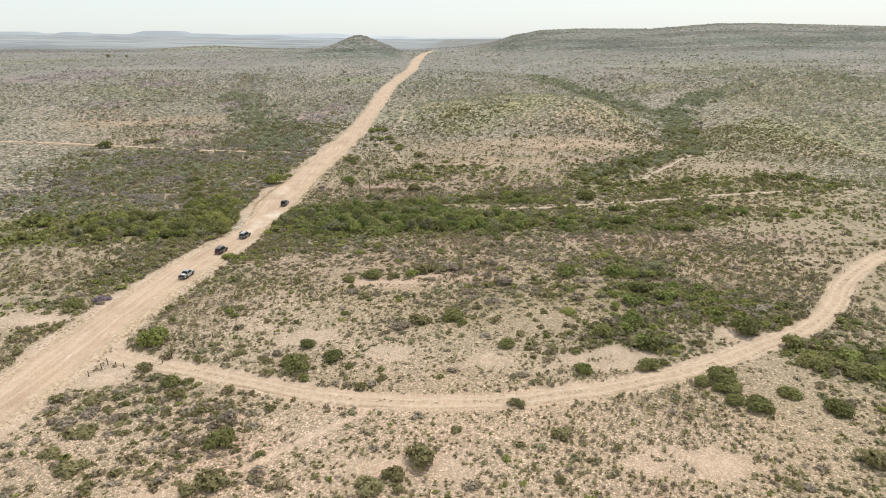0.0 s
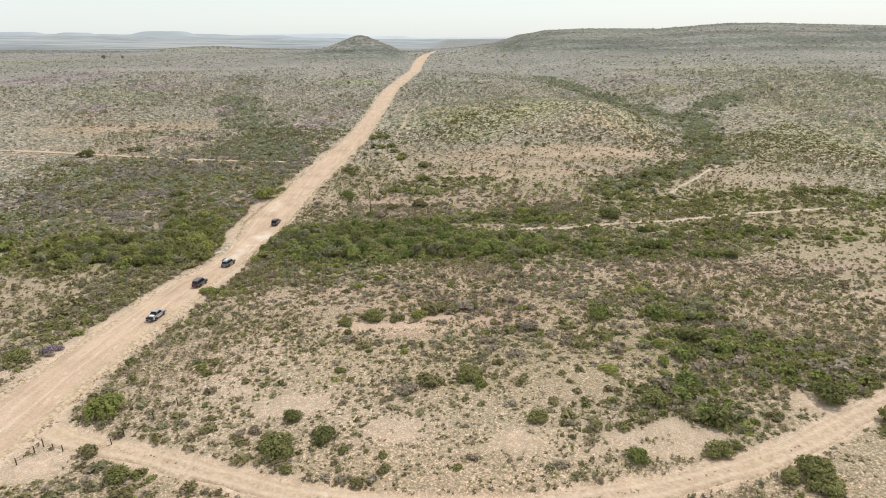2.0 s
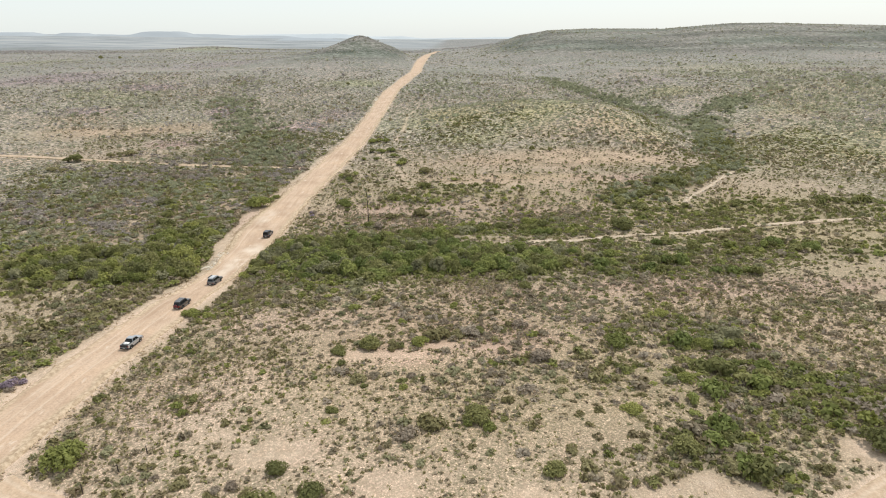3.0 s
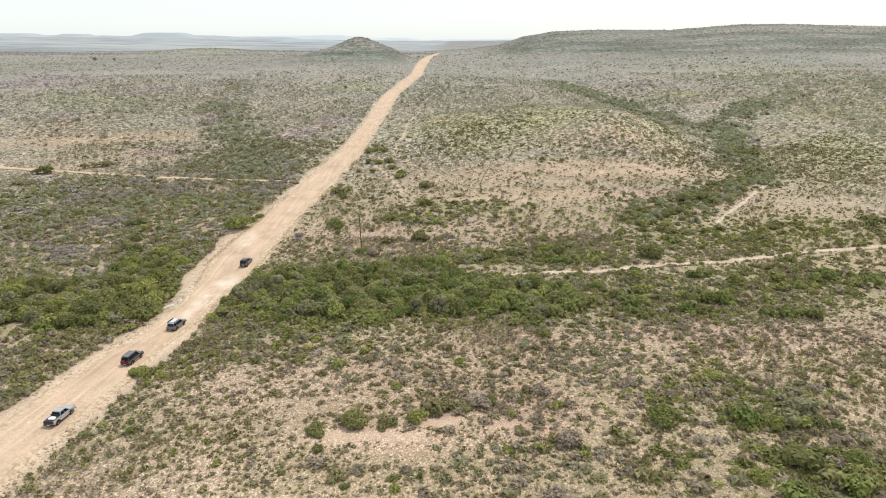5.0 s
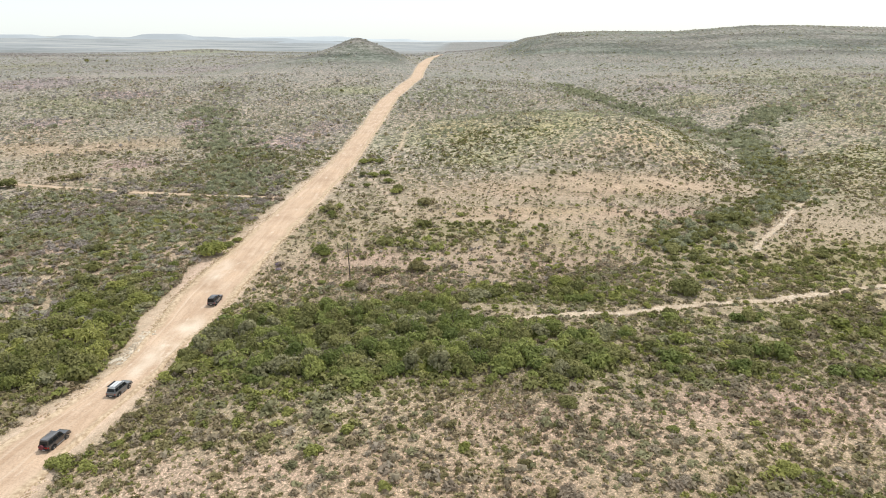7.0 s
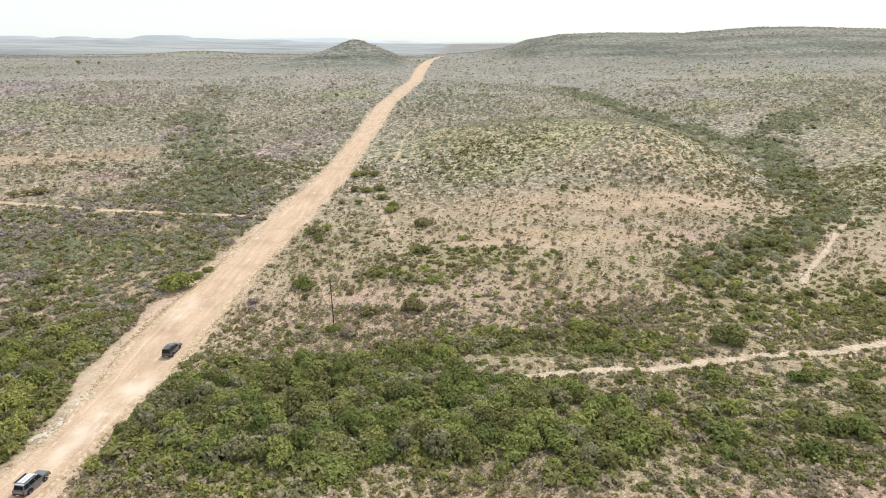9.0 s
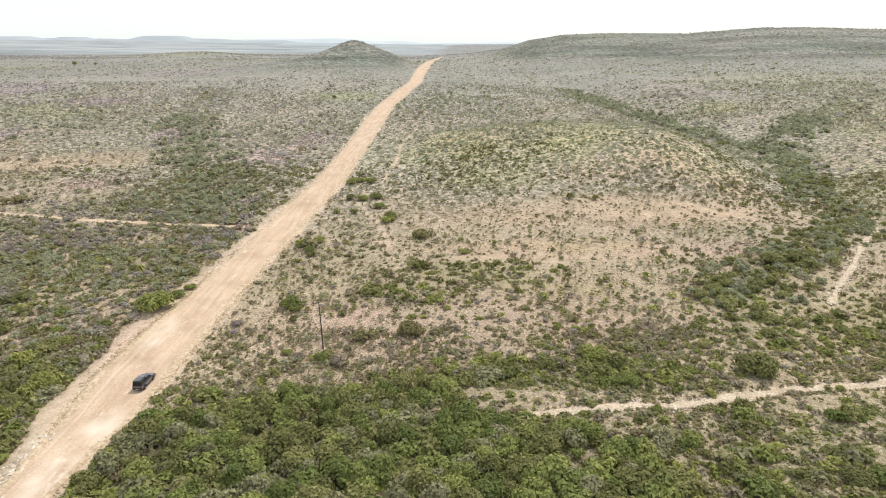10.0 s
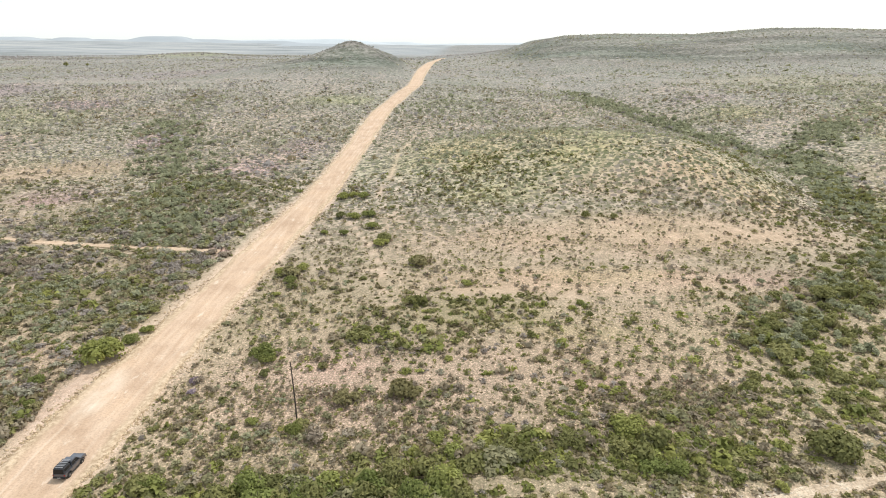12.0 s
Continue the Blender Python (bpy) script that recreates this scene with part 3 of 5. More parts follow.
def build_track(name, line, half, label, ruts, category="dirt track", mat=None, fray=0.28):
    """A strip of worn ground along a line of the plan."""
    pts = np.array(line)
    tangent = np.gradient(pts, axis=0)
    tangent /= np.linalg.norm(tangent, axis=1)[:, None]
    side = np.stack([tangent[:, 1], -tangent[:, 0]], -1)
    seg = np.cumsum(np.r_[0, np.linalg.norm(np.diff(pts, axis=0), axis=1)])
    s = np.arange(0, seg[-1], 0.8)
    px, py = np.interp(s, seg, pts[:, 0]), np.interp(s, seg, pts[:, 1])
    sx, sy = np.interp(s, seg, side[:, 0]), np.interp(s, seg, side[:, 1])
    u = np.linspace(-1, 1, 17)
    w = half * (1 + fray * value_noise(s[:, None], np.sign(u)[None, :] * 90 + 0 * s[:, None], 5, 51, 2))
    x, y = px[:, None] + sx[:, None] * u * w, py[:, None] + sy[:, None] * u * w
    rut = ease(1 - np.abs(np.abs(u)[None, :] - 0.42) / 0.22) + 0 * x
    z = land(x, y) + 0.12 - 0.05 * rut - 0.34 * ease((np.abs(u)[None, :] - 0.75) / 0.25) + 0.03 * value_noise(x, y, 1.5, 52, 2)
    n, k = x.shape
    i = np.arange(n * k).reshape(n, k)
    faces = np.stack([i[:-1, :-1], i[:-1, 1:], i[1:, 1:], i[1:, :-1]], -1).reshape(-1, 4)
    loose = ease((np.abs(u)[None, :] - 0.55 + 0.3 * value_noise(x, y, 4, 56, 3)) / 0.3) + ease((0.22 - np.abs(u)[None, :] + 0.25 * value_noise(x, y, 9, 57, 2)) / 0.2) * 0.5
    me = mesh_from(name, np.stack([x, y, z], -1).reshape(-1, 3), faces, mat or ROAD_GRAVEL, True, {"rut": rut.ravel() * ruts, "loose": loose.clip(0.3, 0.9).ravel()})
    return tagged(new(name, me), label, category, kind="structure")


build_track("side_track", SIDE_TRACK, 2.25, "curving two-rut dirt track branching off the main road", 0.35)
build_track("far_track", FAR_PATH, 1.3, "pale narrow dirt track across the shrubland", 0.3, fray=0.5)
build_track("creek_bed", CREEK, 1.2, "dry creek bed of pale washed gravel", 0.0, "creek bed", CREEK_GRAVEL, 0.9)
build_track("gully_bed", GULLY, 0.95, "narrow dry gully of pale washed gravel", 0.0, "gully", CREEK_GRAVEL, 0.9)


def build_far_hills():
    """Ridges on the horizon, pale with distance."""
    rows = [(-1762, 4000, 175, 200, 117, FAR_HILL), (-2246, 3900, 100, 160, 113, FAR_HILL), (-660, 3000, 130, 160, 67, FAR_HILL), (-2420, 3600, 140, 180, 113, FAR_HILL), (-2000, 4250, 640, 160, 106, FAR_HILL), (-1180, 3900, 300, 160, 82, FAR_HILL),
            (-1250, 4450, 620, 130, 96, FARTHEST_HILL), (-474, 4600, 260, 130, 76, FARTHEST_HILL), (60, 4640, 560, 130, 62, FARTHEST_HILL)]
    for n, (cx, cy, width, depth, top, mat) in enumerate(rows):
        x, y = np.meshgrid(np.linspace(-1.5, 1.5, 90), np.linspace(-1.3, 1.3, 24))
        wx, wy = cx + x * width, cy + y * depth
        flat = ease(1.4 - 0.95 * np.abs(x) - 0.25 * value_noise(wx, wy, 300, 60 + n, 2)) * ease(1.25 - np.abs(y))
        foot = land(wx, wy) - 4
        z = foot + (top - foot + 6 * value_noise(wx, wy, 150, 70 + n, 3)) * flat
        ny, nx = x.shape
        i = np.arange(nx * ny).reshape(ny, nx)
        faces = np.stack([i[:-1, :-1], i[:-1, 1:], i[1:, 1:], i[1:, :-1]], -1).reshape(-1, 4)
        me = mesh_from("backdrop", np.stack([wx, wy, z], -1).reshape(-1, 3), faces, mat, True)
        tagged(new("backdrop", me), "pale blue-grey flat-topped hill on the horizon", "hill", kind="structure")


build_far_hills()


# ---- plants ----
def leaf_cloud(seed, leaves, leaf, flat=0.62, lobes=7, ragged=0.25, narrow=0.8):
    """Corners of many loose leaf clumps over a lumpy dome one metre in radius."""
    r = np.random.RandomState(seed)
    a, d = r.rand(lobes) * 2 * np.pi, np.sqrt(r.rand(lobes)) * 0.62
    centre = np.stack([d * np.cos(a), d * np.sin(a), 0.22 + (0.75 - d) * flat * r.uniform(0.4, 1.0, lobes)], -1)
    size = r.uniform(0.26, 0.5, lobes)
    pick = r.choice(lobes, leaves, p=size ** 2 / (size ** 2).sum())
    out = r.normal(size=(leaves, 3))
    out[:, 2] = np.abs(out[:, 2]) * 1.1 - 0.25
    out /= np.linalg.norm(out, axis=1)[:, None]
    reach = size[pick] * (0.62 + 0.38 * r.rand(leaves) + ragged * r.rand(leaves) ** 4)
    p = centre[pick] + out * reach[:, None] * np.array([1, 1, 0.85])
    p[:, 2] = np.maximum(p[:, 2], 0.03)
    normal = out + r.normal(scale=0.5, size=(leaves, 3)) + np.array([0, 0, 0.25])
    normal /= np.linalg.norm(normal, axis=1)[:, None]
    u = np.cross(normal, r.normal(size=(leaves, 3)))
    u /= np.linalg.norm(u, axis=1)[:, None]
    v = np.cross(normal, u)
    s = leaf * r.uniform(0.6, 1.35, leaves)[:, None]
    tri = np.stack([p + u * s, p - u * s * 0.6 + v * s * narrow, p - u * s * 0.6 - v * s * narrow], 1)
    return tri.reshape(-1, 3)


def stem_mesh(seed, mat, count=6, height=0.7):
    """Thin bent stems that rise and part from one foot."""
    r = np.random.RandomState(seed)
    bm = bmesh.new()
    for k in range(count):
        a, lean = r.rand() * 2 * np.pi, r.uniform(0.15, 0.75)
        path = [Vector((0.05 * math.cos(a), 0.05 * math.sin(a), -0.15)), Vector((lean * 0.4 * math.cos(a), lean * 0.4 * math.sin(a), height * 0.45)),
                Vector((lean * math.cos(a + 0.2), lean * math.sin(a + 0.2), height * r.uniform(0.8, 1.1)))]
        rings = []
        for q, w in zip(path, (0.05, 0.035, 0.012)):
            rings.append([bm.verts.new(q + Vector((w * math.cos(j * 2.094), w * math.sin(j * 2.094), 0))) for j in range(3)])
        for lo, hi in zip(rings, rings[1:]):
            for j in range(3):
                bm.faces.new((lo[j], lo[(j + 1) % 3], hi[(j + 1) % 3], hi[j]))
    me = bpy.data.meshes.new("stem")
    bm.to_mesh(me)
    bm.free()
    me.materials.append(mat)
    return me


def soup(verts):
    return np.arange(len(verts)).reshape(-1, 3)


def plant_kind(name, mat, seeds, leaves, leaf, label, category, flat=0.62, lobes=7, narrow=0.8, ragged=0.25):
    """Some shapes of one plant, each a foliage mesh and a stem mesh."""
    shapes = []
    for s in seeds:
        v = leaf_cloud(s, leaves, leaf, flat, lobes, ragged, narrow)
        shapes.append((mesh_from("foliage", v, soup(v), mat), stem_mesh(s, BARK, 6, flat)))
    return dict(name=name, shapes=shapes, label=label, category=category)


def plant(kind, x, y, radius, tall=1.0, label="", r=random):
    """One plant as a thing of its own: an empty at its foot, foliage and stems."""
    root = new(kind["name"])
    foliage, stem = kind["shapes"][r.randrange(len(kind["shapes"]))]
    z = float(land(np.array(x), np.array(y)))
    root.matrix_basis = Matrix.LocRotScale((x, y, z), Euler((0, 0, r.random() * 6.283)), (radius, radius, radius * tall))
    root.empty_display_size = 0.2
    for name, me in (("foliage", foliage), ("stem", stem)):
        new(name, me).parent = root
    return tagged(root, label or kind["label"], kind["category"], kind["label"])


def scatter(count, x0, x1, y0, y1, density, seed, keep_off=0.25):
    """Random places in a rectangle of the plan, thinned by a density between 0 and 1."""
    r = np.random.RandomState(seed)
    x, y = r.uniform(x0, x1, count), r.uniform(y0, y1, count)
    ok = (r.rand(count) < density(x, y)) & (tracks_mask(x, y) < keep_off)
    return x[ok], y[ok]


def plant_mass(name, mat, x, y, radius, tall, clouds, label, category, seed):
    """All the uncounted plants of one sort as one mesh."""
    r = np.random.RandomState(seed)
    z, turn = land(x, y), r.rand(len(x)) * 2 * np.pi
    which = r.randint(len(clouds), size=len(x))
    parts, tints = [], []
    tint = r.rand(len(x))
    for k, cloud in enumerate(clouds):
        m = which == k
        if not m.any():
            continue
        c, s = np.cos(turn[m])[:, None], np.sin(turn[m])[:, None]
        wide = r.uniform(0.8, 1.35, m.sum())[:, None]
        vx = (cloud[None, :, 0] * wide * c - cloud[None, :, 1] * s) * radius[m][:, None] + x[m][:, None]
        vy = (cloud[None, :, 0] * wide * s + cloud[None, :, 1] * c) * radius[m][:, None] + y[m][:, None]
        vz = cloud[None, :, 2] * (radius[m] * tall[m])[:, None] + z[m][:, None]
        parts.append(np.stack([vx, vy, vz], -1).reshape(-1, 3))
        tints.append(np.repeat(tint[m], len(cloud)))
    v = np.concatenate(parts)
    me = mesh_from(name, v, soup(v), mat, False, {"tint": np.concatenate(tints)})
    return tagged(new(name, me), label, category, kind="stuff")


SPECIES = [("fresh_green", LEAF_GREEN), ("dark_green", LEAF_DARK), ("olive", LEAF_OLIVE), ("grey", LEAF_GREY), ("straw", LEAF_STRAW), ("sage", LEAF_SAGE), ("mauve_brown", LEAF_MAUVE)]
# far bands repeat these plants in leaf colours that carry the distance haze
FAR_HAZED_SPECIES = [("dull_green", HAZED_HEATH_GREEN), ("dull_green", HAZED_HEATH_GREEN), ("olive", HAZED_HEATH_OLIVE), ("grey_mauve", HAZED_HEATH_GREY), ("straw", LEAF_STRAW), ("sage", HAZED_HEATH_OLIVE), ("brown", LEAF_GREY)]
DISTANT_HAZED_SPECIES = [("dull_green", LEAF_SAGE), ("dull_green", HAZED_HEATH_GREEN), ("olive", HAZED_HEATH_OLIVE), ("grey_mauve", HAZED_HEATH_GREY), ("straw", HAZED_HEATH_OLIVE), ("sage", HAZED_HEATH_OLIVE), ("brown", MAUVE_HEATH)]


def mass_by_distance():
    """The uncounted shrubs: finer close to the flight line, coarser far away."""
    fine = [leaf_cloud(100 + k, 48, 0.275, 0.7) for k in range(5)]
    near = [leaf_cloud(110 + k, 15, 0.44, 0.7) for k in range(5)]
    middle = [leaf_cloud(120 + k, 14, 0.44, 0.7) for k in range(5)]
    far = [leaf_cloud(140 + k, 4, 0.88, 0.75) for k in range(5)]
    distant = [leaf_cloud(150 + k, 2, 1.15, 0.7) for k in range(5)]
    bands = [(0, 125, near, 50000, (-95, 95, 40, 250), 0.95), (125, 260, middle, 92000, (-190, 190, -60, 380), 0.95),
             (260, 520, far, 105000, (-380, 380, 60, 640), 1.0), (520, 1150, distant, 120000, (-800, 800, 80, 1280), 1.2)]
    for b, (lo, hi, clouds, count, box, grow) in enumerate(bands):
        def density(x, y):
            d = nearest_pass(x, y) * (1 + 0.3 * value_noise(x, y, 12, 103, 3) * ease((nearest_pass(x, y) - 240) / 60))
            g, bare = green_cover(x, y), bare_cover(x, y)
            stand = ease((blobs(x, y, THICKETS) - 0.75) / 0.15)
            return np.where((d >= lo) & (d < hi), ease((1290 - y) / 250) * (1 - 0.75 * stand) * np.clip((0.50, 0.50, 0.46, 0.44)[b] + 0.6 * g + 0.45 * heath_cover(x, y) - (0.5, 0.36, 0.45, 0.5)[b] * bare, 0.05, 1), 0)
        x, y = scatter(count, *box, density, 200 + b)
        r = np.random.RandomState(300 + b)
        g = green_cover(x, y)
        radius = grow * np.clip(np.exp(r.normal((-0.76, -0.74, -0.68, -0.68)[b], 0.42, len(x))), 0.2, 1.4) * (0.8 + 0.8 * g + 0.25 * heath_cover(x, y))
        pick = np.clip(r.rand(len(x)) + 0.3 * value_noise(x, y, 25, 91, 2), 0, 1)
        green_share = np.clip(0.02 + 0.95 * g + 0.6 * blobs(x, y, GRASSY), 0, 0.9) * (1, 1, 0.85, 0.6)[b] * (1 - 0.5 * ease((175 - y) / 15) * (1 - ease(blobs(x, y, THICKETS) / 0.5)))
        rest = 1 - green_share
        olive_share = 0.60 - 0.35 * ease((-90 - x) / 60) * ease((y - 330) / 80) * ease((value_noise(x, y, 30, 98, 2) + 0.3) / 0.4)
        sort = np.where(pick < green_share * 0.5, 0, np.where(pick < green_share, 1, np.where(pick < green_share + rest * olive_share, 2, np.where(pick < green_share + rest * 0.88, 3, 4))))
        sort = np.where((sort == 0) & (y > 265) & (r.rand(len(x)) < 0.8), 1, sort)
        sort = np.where((sort < 2) & (x < -60) & (y > 285) & (r.rand(len(x)) < 0.6), 5, sort)
        sort = np.where((sort == 2) & (value_noise(x, y, 18, 97, 2) + 0.5 * r.rand(len(x)) > 0.32), 5, sort)
        sort = np.where(r.rand(len(x)) < 0.9 * field(x, y, OLIVE_FIELDS), np.where(r.rand(len(x)) < 0.5, 2, 1), sort)
        sort = np.where(r.rand(len(x)) < 0.9 * field(x, y, MAUVE_FIELDS), 3, sort)
        sort = np.where(r.rand(len(x)) < 0.8 * field(x, y, BROWN_FIELDS), 6, sort)
        for k, (species, mat) in enumerate((SPECIES, SPECIES, FAR_HAZED_SPECIES, DISTANT_HAZED_SPECIES)[b]):
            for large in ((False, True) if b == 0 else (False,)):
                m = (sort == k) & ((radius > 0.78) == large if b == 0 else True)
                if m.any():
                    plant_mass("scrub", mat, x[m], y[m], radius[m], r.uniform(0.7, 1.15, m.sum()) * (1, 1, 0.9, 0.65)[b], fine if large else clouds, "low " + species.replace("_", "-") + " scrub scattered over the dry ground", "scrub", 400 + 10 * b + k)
    # the last clumps, thinning out over the wide plain, in haze-paled leaf colours
    r = np.random.RandomState(310)
    x, y = r.uniform(-1200, 100, 24000), r.uniform(1100, 1420, 24000)
    ok = (np.abs(x) < 0.78 * y) & (r.rand(len(x)) < ease((y - 1100) / 150) * ease((1420 - y) / 60) * ease(0.45 + 1.6 * value_noise(x * 0.3, y, 45, 111, 3)))
    x, y = x[ok], y[ok]
    sort = value_noise(x * 0.4, y, 90, 112, 2) + r.normal(0, 0.2, len(x))
    for k, (mat, word) in enumerate(((HAZED_HEATH_GREY, "grey-mauve"), (HAZED_HEATH_OLIVE, "pale olive"))):
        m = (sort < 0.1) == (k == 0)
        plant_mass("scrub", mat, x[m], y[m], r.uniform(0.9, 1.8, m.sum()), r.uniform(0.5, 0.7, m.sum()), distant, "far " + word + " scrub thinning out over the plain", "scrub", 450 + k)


mass_by_distance()


def thickets():
    """Closed stands of tall bushes in the damp belts."""
    cloud = [leaf_cloud(180 + k, 270, 0.155, 0.95, 9) for k in range(5)]
    coarse = [leaf_cloud(190 + k, 50, 0.36, 0.85, 8) for k in range(5)]
    for b, (lo, hi, clouds, count) in enumerate(((0, 150, cloud, 30000), (150, 420, coarse, 16000))):
        def density(x, y):
            d = nearest_pass(x, y)
            return np.where((d >= lo) & (d < hi), ease((np.maximum(blobs(x, y, THICKETS), 0.55 * ease((12 - line_distance(x, y, DRAW)) / 8) * ease((390 - y) / 80)) + 0.75 * value_noise(x, y, 7, 95, 2) - 0.65) / 0.3), 0)
        x, y = scatter(count, -150, 170, 90, 480, density, 260 + b, 0.05)
        r = np.random.RandomState(360 + b)
        radius = r.uniform(1.0, 2.6, len(x))
        sort = r.rand(len(x)) + 0.3 * value_noise(x, y, 12, 96, 2)
        for k, (mat, word) in enumerate(((LEAF_LUSH, "fresh-green"), (LEAF_DARK, "dark-green"), (LEAF_SAGE, "sage-grey"), (LEAF_GREEN, "yellow-green"))):
            m = (sort < 0.45) & (y < 225) & ((x > -66) == (k == 0)) if k in (0, 3) else (((sort >= 0.45) | (y >= 225)) & (sort < 0.88) if k == 1 else sort >= 0.88)
            if m.any():
                plant_mass("thicket", mat, x[m], y[m], radius[m], r.uniform(0.8, 1.3, m.sum()), clouds, "dense stand of " + word + " bushes along the dry creek", "thicket", 460 + 10 * b + k)


def draw_bushes():
    """Ribbons of taller bushes that follow the dry draws up the slopes."""
    coarse = [leaf_cloud(196 + k, 22, 0.42, 0.8, 7) for k in range(4)]
    fine = [leaf_cloud(206 + k, 170, 0.16, 0.8, 8) for k in range(4)]
    for b, (line, wide, count, top) in enumerate(((DRAW, 5.5, 1500, 480), (DRAW_BRANCH, 6.0, 1100, 640), (WEST_DRAW, 9.0, 900, 480))):
        r = np.random.RandomState(380 + b)
        at = np.array(line)
        step = np.concatenate([[0], np.cumsum(np.hypot(*np.diff(at, axis=0).T))])
        s = r.uniform(0, step[-1], count)
        x = np.interp(s, step, at[:, 0]) + r.normal(0, wide, count)
        y = np.interp(s, step, at[:, 1]) + r.normal(0, wide, count)
        ok = (y < top) & (value_noise(x, y, 9, 99, 2) > -0.3) & (tracks_mask(x, y) < 0.1)
        x, y = x[ok], y[ok]
        far_off = y + r.uniform(-60, 60, len(x)) > 400
        for m, mat, word in ((~far_off & (r.rand(len(x)) < 0.4), HAZED_HEATH_GREEN if b == 2 else LEAF_DARK, "dark-green"), (None, HAZED_HEATH_GREEN, "dull-green")):
            if m is None:
                m = ~taken
            taken = m
            for near, clouds in ((True, fine), (False, coarse)):
                n = m & ((y < 315) == near)
                if not n.any():
                    continue
                plant_mass("draw_bushes", mat, x[n], y[n], r.uniform(0.9, 2.0, n.sum()), r.uniform(0.8, 1.2, n.sum()), clouds, "ribbon of " + word + " bushes along a dry draw", "bushes", 480 + b)


def closed_heath():
    """Low grey-green heath that nearly covers the ground on both sides of the road."""
    coarse = [leaf_cloud(240 + k, 26, 0.33, 0.6, 7) for k in range(5)]
    fine = [leaf_cloud(250 + k, 56, 0.22, 0.65, 8) for k in range(5)]
    def density(x, y):
        west = ease((-66 - x) / 6) * ease((x + 185) / 40) * ease((y - 195) / 15) * ease((365 - y) / 60) * (1 - 0.4 * ease((y - 275) / 40))
        east = (0.45 - 0.15 * ease(x / 20)) * (1 - 0.65 * ease((y - 222) / 10)) * ease((x + 55) / 5) * ease((75 - x) / 20) * ease((y - 205) / 10) * ease((300 - y) / 40)
        return np.clip(np.maximum(west * (1 - blobs(x, y, BARE)), east) * (0.92 + 1.1 * value_noise(x, y, 9, 101, 2)), 0, 1)
    x, y = scatter(17500, -185, 75, 195, 365, density, 270, 0.05)
    r = np.random.RandomState(370)
    patch = value_noise(x, y, 13, 102, 2) + r.normal(0, 0.25, len(x)) - 0.5 * field(x, y, MAUVE_FIELDS) + 0.12
    for k, (mat, word) in enumerate(((MAUVE_HEATH, "grey-mauve"), (HAZED_HEATH_OLIVE, "sage-grey"), (LEAF_SAGE, "olive"), (LEAF_DARK, "dark-green"), (HAZED_HEATH_GREEN, "dull-green"))):
        m = (patch >= (-9, -0.22, 0.02, 0.2, 0.36)[k]) & (patch < (-0.22, 0.02, 0.2, 0.36, 9)[k])
        for near, clouds in ((True, fine), (False, coarse)):
            n = m & ((nearest_pass(x, y) < 185) == near)
            plant_mass("heath", mat, x[n], y[n], r.uniform(0.55, 1.65, n.sum()) * np.where(x[n] > -60, 0.65, 1), r.uniform(0.7, 1.1, n.sum()), clouds, "nearly closed low " + word + " heath beside the road", "heath", 490 + k)


thickets()
closed_heath()
draw_bushes()


def tufts():
    """Small dry tufts and stubble between the shrubs."""
    cloud = [leaf_cloud(170 + k, 5, 0.68, 0.8, 4, 0.5, 0.5) for k in range(6)]
    def density(x, y):
        return np.where(nearest_pass(x, y) < 125, np.clip(0.95 - 0.3 * bare_cover(x, y), 0.1, 1), 0)
    x, y = scatter(56000, -88, 88, 48, 240, density, 230, 0.3)
    r = np.random.RandomState(330)
    sort = r.choice(4, len(x), p=(0.15, 0.42, 0.15, 0.28))
    for k, (mat, word) in enumerate(((LEAF_STRAW, "straw-coloured"), (LEAF_OLIVE, "olive"), (LEAF_DARK, "green"), (LEAF_GREY, "grey-brown"))):
        m = sort == k
        plant_mass("dry_tufts", mat, x[m], y[m], r.uniform(0.40, 0.66, m.sum()) ** 1.7, r.uniform(0.7, 1.2, m.sum()), cloud, word + " small dry tufts between stones", "dry grass", 430 + k)

    # low undershrubs that fill the open ground farther up the valley
    low = [leaf_cloud(176 + k, 4, 0.7, 0.6, 4) for k in range(6)]
    def farther(x, y):
        return np.where(nearest_pass(x, y) >= 120, ease((620 - y) / 200) * np.clip(0.75 + 0.7 * value_noise(x, y, 8, 114, 2), 0.1, 1), 0)
    x, y = scatter(52000, -230, 230, 215, 620, farther, 231, 0.3)
    r = np.random.RandomState(331)
    sort = value_noise(x, y, 14, 115, 2) + r.normal(0, 0.35, len(x))
    for k, (mat, word) in enumerate(((LEAF_GREY, "grey-brown"), (LEAF_SAGE, "sage-grey"), (LEAF_OLIVE, "olive"))):
        m = (sort >= (-9, -0.12, 0.22)[k]) & (sort < (-0.12, 0.22, 9)[k])
        plant_mass("undershrubs", mat, x[m], y[m], r.uniform(0.22, 0.5, m.sum()), r.uniform(0.5, 0.9, m.sum()), low, "low " + word + " undershrubs on open stony ground", "undershrubs", 438 + k)

    # a strip of dry grass grows between the two ruts of the side track
    at = np.array(SIDE_TRACK)
    r = np.random.RandomState(335)
    i = r.randint(len(at) - 1, size=700)
    p = at[i] + (at[i + 1] - at[i]) * r.rand(700, 1) + r.normal(0, 0.22, (700, 2))
    p = p[(value_noise(p[:, 0], p[:, 1], 6, 104, 2) > 0.0) & (p[:, 0] > -55)]
    plant_mass("dry_tufts", LEAF_STRAW, p[:, 0], p[:, 1], r.uniform(0.13, 0.28, len(p)), r.uniform(0.5, 0.9, len(p)), cloud, "straw-coloured dry grass strip between wheel ruts", "dry grass", 436)


tufts()


